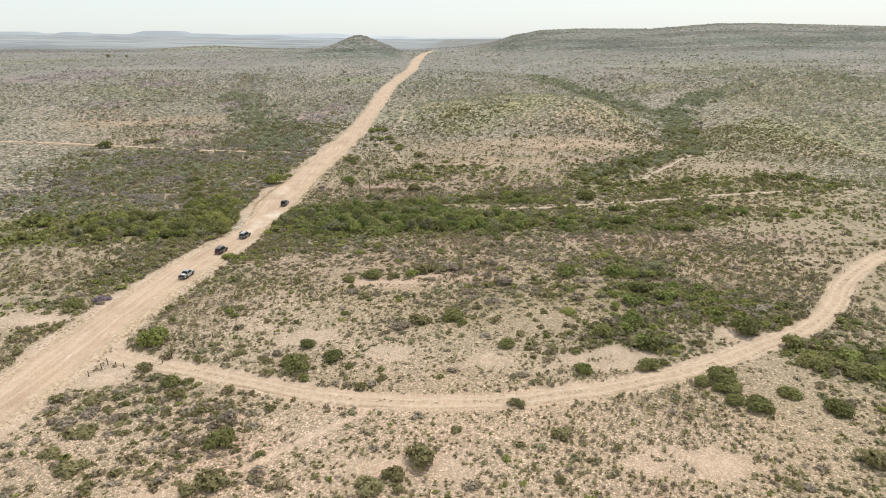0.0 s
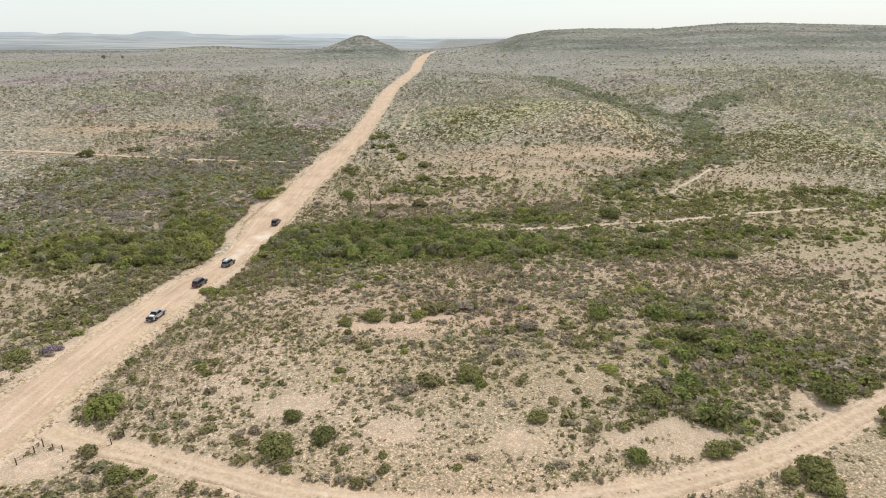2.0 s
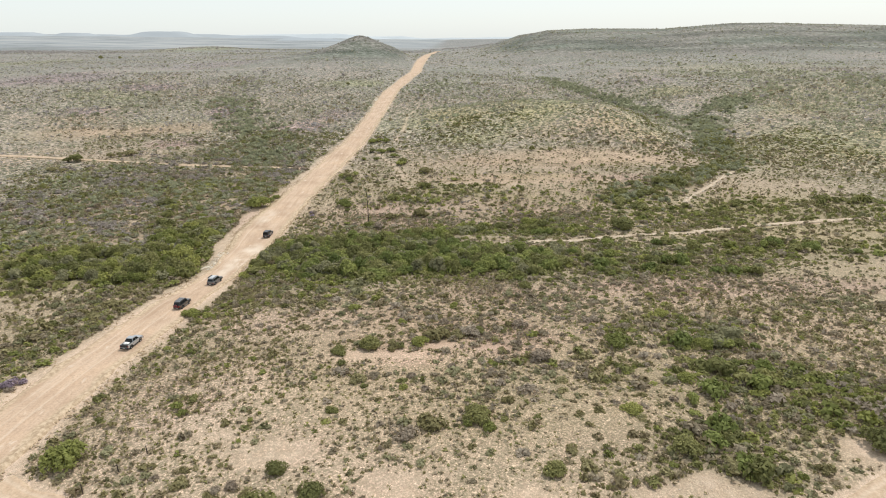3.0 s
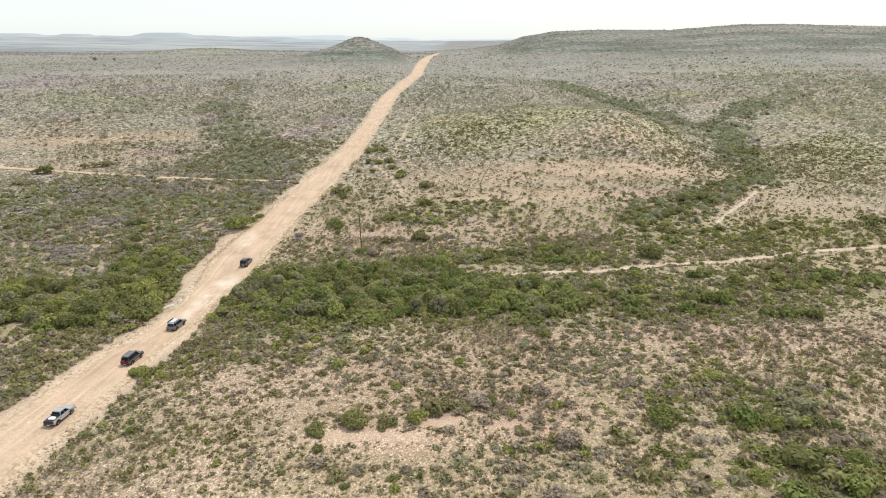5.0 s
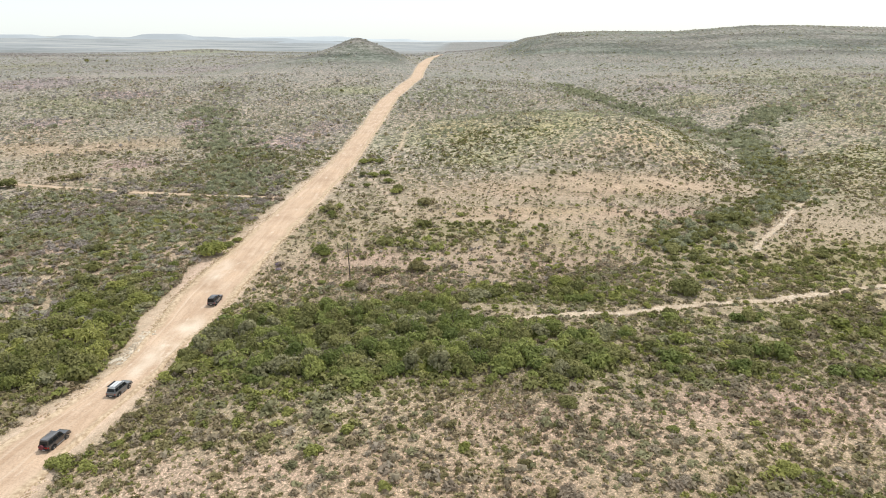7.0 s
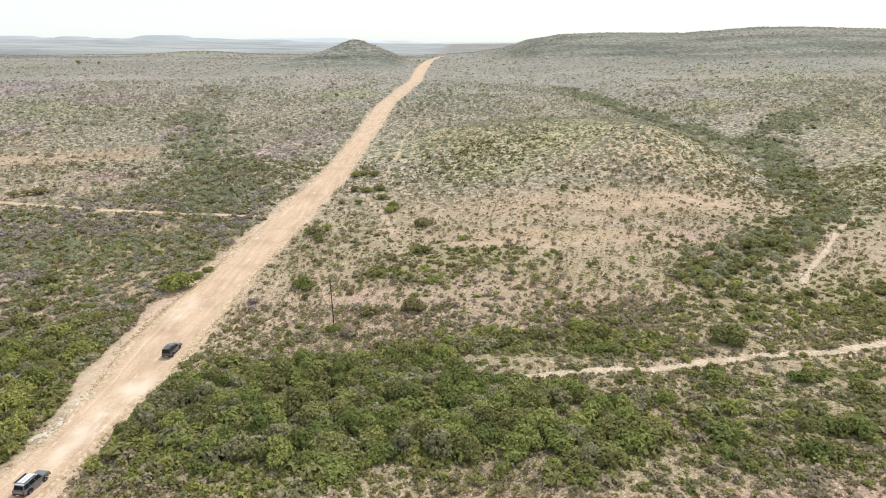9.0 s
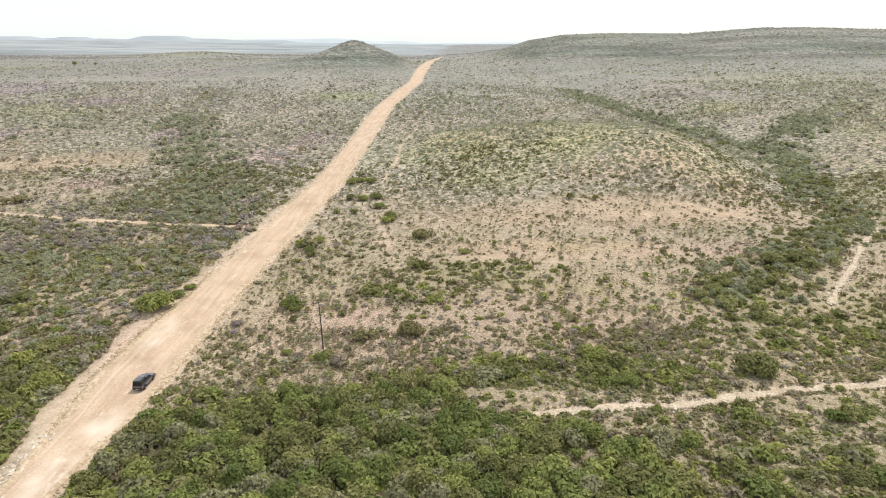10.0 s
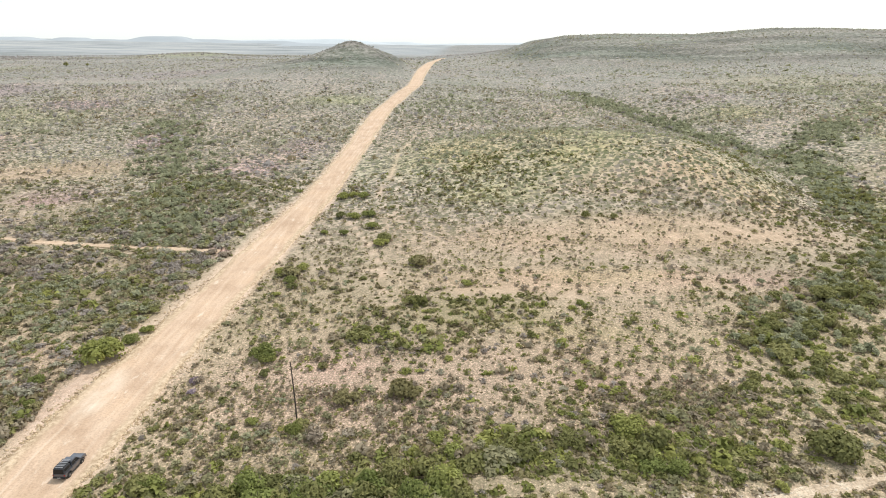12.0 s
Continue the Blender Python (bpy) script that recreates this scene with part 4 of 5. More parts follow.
def rubble():
    """Loose pale stones: along the road's edges, in the washes and over the bare ground."""
    shapes = []
    for k in range(4):
        r = np.random.RandomState(500 + k)
        ring = [(math.cos(a + r.uniform(-0.4, 0.4)), math.sin(a + r.uniform(-0.4, 0.4)), r.uniform(-0.15, 0.2)) for a in np.arange(5) * 1.2566]
        v = np.array(ring + [(0.2, 0.1, 0.75), (0.45, -0.2, 0.6)]) * r.uniform(0.7, 1.25, (7, 1)) * np.array([1, 0.8, 0.7])
        top = [(0, 1, 5), (1, 2, 5), (2, 3, 5), (3, 4, 6), (4, 0, 6), (5, 3, 6), (0, 5, 6)]
        shapes.append(v[np.array(top)].reshape(-1, 3))
    r = np.random.RandomState(520)
    y = r.uniform(60, 520, 6000)
    side = r.choice((-1, 1), 6000)
    x = road_x(y) + side * (road_half(y) * r.uniform(0.88, 1.12, 6000) + np.abs(r.normal(0, 1.3, 6000)))
    ok = value_noise(x, y, 9, 93, 2) > -0.25
    plant_mass("rubble", YELLOW_STONE, x[ok], y[ok], r.uniform(0.1, 0.4, ok.sum()) ** 1.2, np.ones(ok.sum()), shapes, "loose pale limestone rubble along the road edge", "rubble", 521)
    x, y = scatter(22000, -75, 80, 50, 260, lambda a, b: np.clip(0.2 + bare_cover(a, b), 0, 1), 522, 2)
    keep = np.abs(x - road_x(y)) > road_half(y) + 0.5
    x, y = x[keep], y[keep]
    plant_mass("loose_stones", STONE, x, y, np.random.RandomState(523).uniform(0.05, 0.16, len(x)), np.ones(len(x)), shapes, "small pale stones strewn over bare soil", "stones", 524)
    # rough stony banks at the foot of the cut
    r = np.random.RandomState(540)
    y = r.uniform(196, 262, 2600)
    x = road_x(y) + np.where(r.rand(2600) < 0.7, -1, 1) * road_half(y) * r.normal(0.98, 0.09, 2600)
    plant_mass("rubble", YELLOW_STONE, x, y, r.uniform(0.12, 0.5, 2600) ** 1.3, np.ones(2600), shapes, "broken yellowish stone on the road bank", "rubble", 541)
    # a ledge of larger broken rock where the creek meets the road
    r = np.random.RandomState(542)
    x, y = r.uniform(-69.5, -66.2, 90), r.uniform(186, 200, 90)
    plant_mass("rock_ledge", STONE, x, y, r.uniform(0.25, 0.85, 90), np.full(90, 0.7), shapes, "ledge of broken pale rock beside the road", "rocks", 543)
    # pale broken rock where the road cuts through the rise
    r = np.random.RandomState(548)
    y = r.uniform(428, 512, 260)
    x = road_x(y) - road_half(y) - np.abs(r.normal(0.6, 0.9, 260)) + np.where(r.rand(260) < 0.2, 2 * road_half(y) + 2, 0)
    ok = value_noise(x, y, 8, 107, 2) > -0.1
    plant_mass("rock_ledge", STONE, x[ok], y[ok], r.uniform(0.3, 1.3, ok.sum()), np.full(ok.sum(), 0.8), shapes, "ledge of broken pale rock at the road cutting", "rocks", 549)
    # flat slabs of bedrock that the grader has laid bare
    r = np.random.RandomState(545)
    y = r.uniform(135, 262, 260)
    x = road_x(y) + road_half(y) * r.uniform(-0.8, 0.35, 260)
    ok = value_noise(x, y, 7, 94, 2) > 0.05
    plant_mass("bedrock_slabs", STONE, x[ok], y[ok], r.uniform(0.2, 0.75, ok.sum()), np.full(ok.sum(), 0.3), shapes, "flat pale bedrock slabs bared in the road surface", "stones", 546)
    # washed slabs and cobbles in the creek bed
    line = np.array(CREEK + GULLY)
    r = np.random.RandomState(530)
    at = line[r.randint(len(line), size=2600)] + r.normal(0, 1.1, (2600, 2))
    plant_mass("creek_cobbles", STONE, at[:, 0], at[:, 1], r.uniform(0.1, 0.55, 2600) ** 1.3, np.full(2600, 0.8), shapes, "washed pale slabs and cobbles in the creek bed", "stones", 531)


rubble()


# ---- single bushes: place in the plan and radius ----
FRESH_BUSHES = [(-30.2, 222.6, 2.0), (-37.5, 224.5, 1.4), (-57.5, 106.0, 4.09), (22.8, 95.1, 2.22), (1.8, 114.4, 1.48), (24.3, 119.0, 2.3), (36.0, 128.2, 2.21), (-31.0, 168.8, 1.47),
    (-20.7, 163.7, 1.8), (-24.9, 158.5, 1.9), (-3.2, 159.6, 1.53), (-14.2, 151.1, 1.41), (-9.8, 141.9, 2.3), (-59.6, 155.4, 2.4), (40.5, 154.8, 2.25),
    (39.6, 144.2, 1.85), (-41.6, 244.4, 3.28), (27.6, 141.6, 3.49), (43.3, 140.4, 2.68), (28.2, 164.6, 1.3), (-71.7, 243.2, 5.26), (-69.4, 250.0, 2.44),
    (-67.9, 254.0, 1.96), (-40.8, 243.8, 2.59), (-8.7, 220.5, 1.84), (3.0, 204.4, 1.5), (17.0, 208.0, 1.3), (27.5, 207.0, 1.2), (37.5, 211.0, 1.4), (60.0, 212.6, 1.3), (-82.5, 228.0, 2.3), (-87.0, 233.0, 2.0), (-79.0, 235.5, 1.8), (-91.0, 241.0, 2.2), (-80.5, 246.5, 1.7), (-75.5, 229.0, 1.5), (-21.4, 255.1, 1.4), (27.8, 225.5, 1.68), (20.7, 223.2, 3.81), (-3.2, 277.8, 1.91), (-44.0, 344.0, 3.0), (-40.5, 346.0, 2.4), (-37.0, 345.0, 2.6), (-37.5, 325.5, 2.8), (-33.0, 327.0, 3.0), (-30.5, 317.0, 2.6), (-26.5, 304.0, 3.0), (-38.0, 312.0, 2.0), (-44.0, 312.0, 1.8), (-45.5, 279.0, 2.3), (-48.5, 284.0, 2.4), (-44.0, 287.0, 2.2)]
DARK_BUSHES = [(-27.7, 97.0, 3.51), (-21.7, 99.8, 2.57), (-18.3, 96.6, 1.17), (-27.4, 104.5, 2.03), (10.2, 104.4, 2.32), (-19.3, 140.2, 2.32), (-24.8, 137.8, 1.81),
    (0.1, 117.1, 3.12), (29.4, 109.1, 2.79), (34.4, 96.5, 2.45), (37.6, 97.9, 1.17), (-47.6, 91.1, 2.42), (45.0, 91.5, 3.63), (57.2, 110.0, 3.72),
    (-22.6, 118.7, 1.45), (-83.2, 123.7, 2.97), (-38.4, 166.9, 1.75), (-19.3, 140.4, 3.03), (1.4, 146.4, 2.0), (-25.0, 138.6, 2.0), (24.5, 188.0, 3.84),
    (49.0, 189.4, 3.03), (-175.5, 313.2, 4.3), (-179, 312, 2.6), (13.7, 172.0, 2.13), (-39.3, 238.4, 1.5), (-29.6, 223.9, 1.68), (-22.1, 261.9, 1.89), (-25.9, 306.9, 3.15),
    (75.1, 270.0, 3.75), (48.4, 217.8, 4.89), (-44.0, 275.5, 1.74), (11.5, 220.0, 3.2), (50.0, 250.0, 2.6), (54.5, 253.0, 2.9), (58.5, 256.0, 2.4), (55.0, 248.0, 2.2), (-41.5, 326.5, 2.4), (-16.0, 291.0, 2.6), (45.0, 89.5, 3.2), (41.5, 91.0, 2.0), (47.5, 83.5, 3.0), (44.5, 85.5, 2.2), (54.0, 87.0, 2.6), (59.0, 82.5, 3.0), (63.0, 96.5, 3.4), (69.0, 93.5, 3.6), (66.0, 98.5, 2.5), (-33.5, 75.0, 2.8)]
OLIVE_BUSHES = [(-7.2, 144.7, 3.45), (-6.7, 114.9, 2.97), (-39.5, 101.9, 1.76), (-54.6, 96.4, 1.88), (-19.9, 127.9, 1.89), (46.1, 104.8, 1.61), (34.7, 105.3, 2.24),
    (-14.9, 139.5, 1.55), (-6.7, 145.5, 1.82), (-2.6, 145.0, 2.05), (-163.8, 321, 2.6), (-160.5, 323.5, 2.6), (-155.5, 324.0, 3.6), (-176.8, 297, 3.4), (-172, 296, 2.4), (-15.2, 289.8, 3.4), (-23.7, 230.8, 2.93),
    (-14.3, 232.4, 3.55), (-46.2, 283.0, 3.29), (57.0, 71.0, 3.0), (-31.5, 66.0, 2.9), (-34.5, 64.5, 1.8), (-5.0, 70.5, 3.2), (-11.0, 65.5, 2.6), (-8.0, 68.0, 2.0), (16.0, 77.0, 2.0), (10.0, 85.0, 1.8), (-56.5, 72.0, 1.9), (-51.5, 69.0, 2.6), (-54.0, 77.0, 2.2), (-57.5, 85.5, 2.2)]
MAUVE_BUSHES = [(-0.3, 146.0, 2.86), (-11.3, 113.1, 2.92), (-34.5, 100.6, 1.31), (-32.2, 101.4, 1.58), (12.1, 135.9, 3.23), (9.3, 124.1, 2.41), (-78.2, 125.6, 1.44),
    (25.3, 152.4, 1.77), (10.1, 149.3, 2.56), (-67.0, 295.8, 2.65), (-50.5, 236.0, 1.6), (-26.6, 221.3, 2.72), (-121.0, 288.0, 2.8), (-116.5, 290.5, 3.0), (-112.0, 289.0, 2.6), (-117.5, 285.0, 2.8), (-123.0, 293.0, 2.4), (-83.0, 287.5, 2.0), (-70.5, 297.0, 2.2), (-56.0, 82.0, 2.4), (-58.5, 79.0, 2.0), (-52.5, 80.5, 1.8)]


def single_bushes():
    """Bushes that stand out, each a thing of its own."""
    r = random.Random(7)
    fresh = plant_kind("bush", LEAF_GREEN, range(700, 705), 620, 0.135, "leafy fresh-green bush on stony ground", "bush", 0.62, 10)
    dark = plant_kind("bush", LEAF_DARK, range(710, 715), 620, 0.135, "dense dark-green rounded bush on stony ground", "bush", 0.68, 9)
    olive = plant_kind("shrub", LEAF_OLIVE, range(720, 725), 460, 0.14, "open olive-grey shrub on stony ground", "shrub", 0.55, 9)
    mauve = plant_kind("shrub", LEAF_MAUVE, range(730, 734), 420, 0.13, "twiggy mauve-grey shrub, half bare", "shrub", 0.5, 9, 0.5)
    big_fresh = plant_kind("bush", LEAF_GREEN, range(705, 709), 1500, 0.08, fresh["label"], "bush", 0.62, 13)
    big_dark = plant_kind("bush", LEAF_DARK, range(715, 719), 1500, 0.08, dark["label"], "bush", 0.66, 12)
    big = {id(fresh): big_fresh, id(dark): big_dark}
    for kind, rows in ((fresh, FRESH_BUSHES), (dark, DARK_BUSHES), (olive, OLIVE_BUSHES), (mauve, MAUVE_BUSHES)):
        for x, y, radius in rows:
            plant(big.get(id(kind), kind) if radius > 1.9 else kind, x, y, radius * 0.88, r.uniform(0.75, 1.05), "", r)
    purple = plant_kind("shrub", LEAF_PURPLE, range(735, 737), 460, 0.13, "twiggy shrub in pale purple bloom", "shrub", 0.5, 9, 0.5)
    for x, y, radius in ((-79, 126.5, 1.9), (-77.6, 127.4, 1.2), (-51, 236, 1.3), (-50.2, 232.5, 1.1)):
        plant(purple, x, y, radius, 0.9, "", r)
    lite = [plant_kind(k["name"], mat, seeds, 230, 0.19, k["label"], k["category"], 0.62, 8) for k, mat, seeds in
            ((fresh, LEAF_GREEN, range(780, 784)), (dark, LEAF_DARK, range(784, 788)), (olive, LEAF_OLIVE, range(788, 792)), (mauve, LEAF_MAUVE, range(792, 795)), (fresh, LEAF_SAGE, range(795, 798)))]
    lite[4]["label"], lite[4]["name"], lite[4]["category"] = "sage-grey rounded shrub on stony ground", "shrub", "shrub"
    # the larger ones of the open slope between the side track and the thicket
    x, y = scatter(420, -62, 62, 62, 172, lambda a, b: np.clip(0.25 + 0.9 * green_cover(a, b) - 0.3 * bare_cover(a, b), 0.05, 1), 740, 0.02)
    for px, py in zip(x, y):
        kind = r.choices(lite, (1.2, 1.8, 2.4, 1.2, 1.6))[0]
        plant(kind, float(px), float(py), r.uniform(0.7, 1.35), r.uniform(0.7, 1.0), "", r)
    x, y = scatter(735, -110, 95, 197, 290, lambda a, b: np.clip(0.2 + 0.9 * green_cover(a, b) - 0.3 * bare_cover(a, b), 0.05, 1), 741, 0.02)
    for px, py in zip(x, y):
        kind = r.choices(lite, (1.6, 2.4, 1.5, 0.8, 1.2))[0]
        plant(kind, float(px), float(py), r.uniform(0.7, 1.3), r.uniform(0.7, 1.0), "", r)
    # tall bushes of the belt
    tall_yellow = plant_kind("small_tree", LEAF_GREEN, range(755, 759), 1100, 0.088, "tall yellow-green bush tree in the creek thicket", "tree", 0.9, 12)
    tall_fresh = plant_kind("small_tree", LEAF_LUSH, range(750, 755), 1200, 0.088, "tall fresh-green bush tree in the creek thicket", "tree", 0.95, 12)
    tall_dark = plant_kind("small_tree", LEAF_DARK, range(760, 765), 1200, 0.088, "tall dark-green bush tree in the creek thicket", "tree", 1.0, 11)
    tall_sage = plant_kind("small_tree", LEAF_SAGE, range(770, 774), 1100, 0.088, "tall sage-grey bush tree in the creek thicket", "tree", 0.9, 12)
    x, y = scatter(900, -110, 60, 172, 214, lambda a, b: ease((blobs(a, b, THICKETS) - 0.55) / 0.3), 742, 0.01)
    for px, py in list(zip(x, y))[:290]:
        plant(r.choices((tall_fresh if px > -66 else tall_yellow, tall_dark, tall_sage), (1.4, 0.8, 0.35))[0], float(px), float(py), r.uniform(1.7, 3.1), r.uniform(0.9, 1.3), "", r)
    # lone dark trees on the far slope
    for px, py, radius in ((-88, 547, 1.7), (-527, 989, 3.6), (-500, 992, 2.6), (33, 322, 1.6), (41, 321, 1.4)):
        plant(tall_dark, px, py, radius, 1.5, "lone dark tree on the open slope", r)


single_bushes()


# ---- vehicles ----
def paint(name, colour, rough=0.35, metal=0.4):
    m = make_plain(name, colour, rough, metal, 0.06, 3.0)
    b = m.node_tree.nodes["Principled BSDF"]
    b.inputs["Coat Weight"].default_value, b.inputs["Coat Roughness"].default_value, b.inputs["Coat IOR"].default_value = 1.0, 0.08, 1.7
    b.inputs["Specular IOR Level"].default_value = 0.5
    return m


SILVER, BLACK, SLATE, NAVY = paint("silver_paint", (0.40, 0.41, 0.425)), paint("black_paint", (0.05, 0.045, 0.048), 0.25), paint("slate_grey_paint", (0.125, 0.13, 0.14)), paint("navy_paint", (0.07, 0.075, 0.095))
# black roof made greyer than the body: sky reflection put into its colour
SHEEN_ROOF = paint("sky_sheen_dark_roof", (0.09, 0.088, 0.09), 0.4, 0.2)
WHITE_ROOF = paint("white_roof_paint", (0.62, 0.63, 0.64), 0.4, 0.1)
GLASS = make_plain("tinted_window_glass", (0.012, 0.014, 0.016), 0.06, 0, 0.0, 1)
GLASS.node_tree.nodes["Principled BSDF"].inputs["IOR"].default_value = 1.5
CHROME = make_plain("bright_metal_trim", (0.55, 0.55, 0.56), 0.3, 0.8, 0.05, 8)
RUBBER, PLASTIC = make_plain("tyre_rubber", (0.03, 0.03, 0.03), 0.9, 0, 0.2, 20), make_plain("dark_trim_plastic", (0.04, 0.04, 0.042), 0.7, 0, 0.15, 12)
ALLOY, RED_LAMP = make_plain("wheel_alloy", (0.45, 0.45, 0.46), 0.35, 0.8, 0.1, 10), make_plain("red_lamp_cover", (0.32, 0.02, 0.02), 0.3, 0, 0.1, 8)
CLEAR_LAMP, SACK = make_plain("clear_lamp_cover", (0.6, 0.6, 0.6), 0.2, 0, 0.05, 8), make_plain("white_woven_sack", (0.75, 0.74, 0.72), 0.85, 0, 0.1, 6)
MAROON = make_plain("maroon_vinyl", (0.13, 0.03, 0.04), 0.5, 0, 0.15, 6)
RACK_METAL = make_plain("grey_rack_metal", (0.33, 0.33, 0.34), 0.5, 0.5, 0.1, 10)
AWNING = make_plain("awning_canvas", (0.05, 0.05, 0.055), 0.85, 0, 0.15, 8)


def soften(bm, width=0.03, segments=2):
    bmesh.ops.remove_doubles(bm, verts=bm.verts, dist=1e-5)
    edges = [e for e in bm.edges if len(e.link_faces) == 2 and e.calc_face_angle(0) > 0.5]
    bmesh.ops.bevel(bm, geom=edges, offset=width, segments=segments, affect="EDGES", clamp_overlap=True)
    bmesh.ops.recalc_face_normals(bm, faces=bm.faces)
    return bm


def box(x0, x1, y0, y1, z0, z1, round_by=0.02):
    bm = bmesh.new()
    bmesh.ops.create_cube(bm, size=1, matrix=Matrix.LocRotScale(((x0 + x1) / 2, (y0 + y1) / 2, (z0 + z1) / 2), None, (x1 - x0, y1 - y0, z1 - z0)))
    return soften(bm, round_by) if round_by else bm


def side_profile(points, half, round_by=0.05):
    """A body pressed out of its outline in side view (y, z)."""
    bm = bmesh.new()
    left, right = [bm.verts.new((-half, y, z)) for y, z in points], [bm.verts.new((half, y, z)) for y, z in points]
    bm.faces.new(left[::-1])
    bm.faces.new(right)
    n = len(points)
    for i in range(n):
        bm.faces.new((left[i], left[(i + 1) % n], right[(i + 1) % n], right[i]))
    return soften(bm, round_by)


def arch(y, radius, base):
    """Outline of a wheel arch, from the rear foot over the top to the front foot."""
    return [(y + radius * math.cos(a), base + radius * math.sin(a)) for a in np.linspace(math.pi, 0, 9)]


def cabin_corners(y0, y1, z0, half0, t0, t1, z1, half1):
    return [Vector(p) for p in ((-half0, y0, z0), (half0, y0, z0), (half0, y1, z0), (-half0, y1, z0), (-half1, t0, z1), (half1, t0, z1), (half1, t1, z1), (-half1, t1, z1))]


def cabin_shell(c, round_by=0.06):
    bm = bmesh.new()
    v = [bm.verts.new(p) for p in c]
    for f in ((0, 1, 5, 4), (1, 2, 6, 5), (2, 3, 7, 6), (3, 0, 4, 7), (4, 5, 6, 7), (3, 2, 1, 0)):
        bm.faces.new([v[i] for i in f])
    return soften(bm, round_by)


def pane(a, b, c, d, u0, u1, v0, v1):
    """A slightly proud sheet on the quad a b c d, between shares of its width and height."""
    def at(u, v):
        return (a * (1 - u) + b * u) * (1 - v) + (d * (1 - u) + c * u) * v
    n = (b - a).cross(d - a).normalized()
    q = [at(u0, v0), at(u1, v0), at(u1, v1), at(u0, v1)]
    bm = bmesh.new()
    lo, hi = [bm.verts.new(p - n * 0.03) for p in q], [bm.verts.new(p + n * 0.012) for p in q]
    bm.faces.new(hi)
    bm.faces.new(lo[::-1])
    for i in range(4):
        bm.faces.new((lo[i], lo[(i + 1) % 4], hi[(i + 1) % 4], hi[i]))
    return bm


def lathe_wheel(radius, width, profile):
    bm = bmesh.new()
    rings = []
    for x, r in profile:
        rings.append([bm.verts.new((x * width, r * radius * math.cos(k * math.tau / 20), r * radius * math.sin(k * math.tau / 20))) for k in range(20)])
    for lo, hi in zip(rings, rings[1:]):
        for k in range(20):
            bm.faces.new((lo[k], lo[(k + 1) % 20], hi[(k + 1) % 20], hi[k]))
    bm.faces.new(rings[0][::-1])
    bm.faces.new(rings[-1])
    bmesh.ops.recalc_face_normals(bm, faces=bm.faces)
    return bm


def wheel(parent, x, y, radius, side):
    tyre = part("wheel", lathe_wheel(radius, 0.25, [(-0.45, 0.6), (-0.5, 0.82), (-0.4, 0.97), (0, 1.0), (0.4, 0.97), (0.5, 0.82), (0.45, 0.6)]), RUBBER, parent)
    tyre.location = (x, y, radius)
    rim = lathe_wheel(radius, 0.25, [(-0.3, 0.62), (0.46 * side, 0.62), (0.40 * side, 0.5), (0.47 * side, 0.18)] if side > 0 else [(0.3, 0.62), (-0.46, 0.62), (-0.40, 0.5), (-0.47, 0.18)])
    part("rim", rim, ALLOY, tyre, "alloy wheel rim")
    return tyre


def roof_rack(parent, y0, y1, half, z, slats):
    rack = part("roof_rack", box(-half, -half + 0.05, y0, y1, z + 0.06, z + 0.13, 0.01), PLASTIC, parent, "black roof rack")
    part("rail", box(half - 0.05, half, y0, y1, z + 0.06, z + 0.13, 0.01), PLASTIC, rack)
    for k in range(slats):
        y = y0 + (y1 - y0) * (k + 0.5) / slats
        part("slat", box(-half + 0.05, half - 0.05, y - 0.06, y + 0.06, z + 0.07, z + 0.11, 0), RACK_METAL, rack)
    for sx in (-half + 0.025, half - 0.025):
        for y in (y0 + 0.2, y1 - 0.2):
            part("foot", box(sx - 0.02, sx + 0.02, y - 0.04, y + 0.04, z - 0.03, z + 0.07, 0), PLASTIC, rack)
    return rack


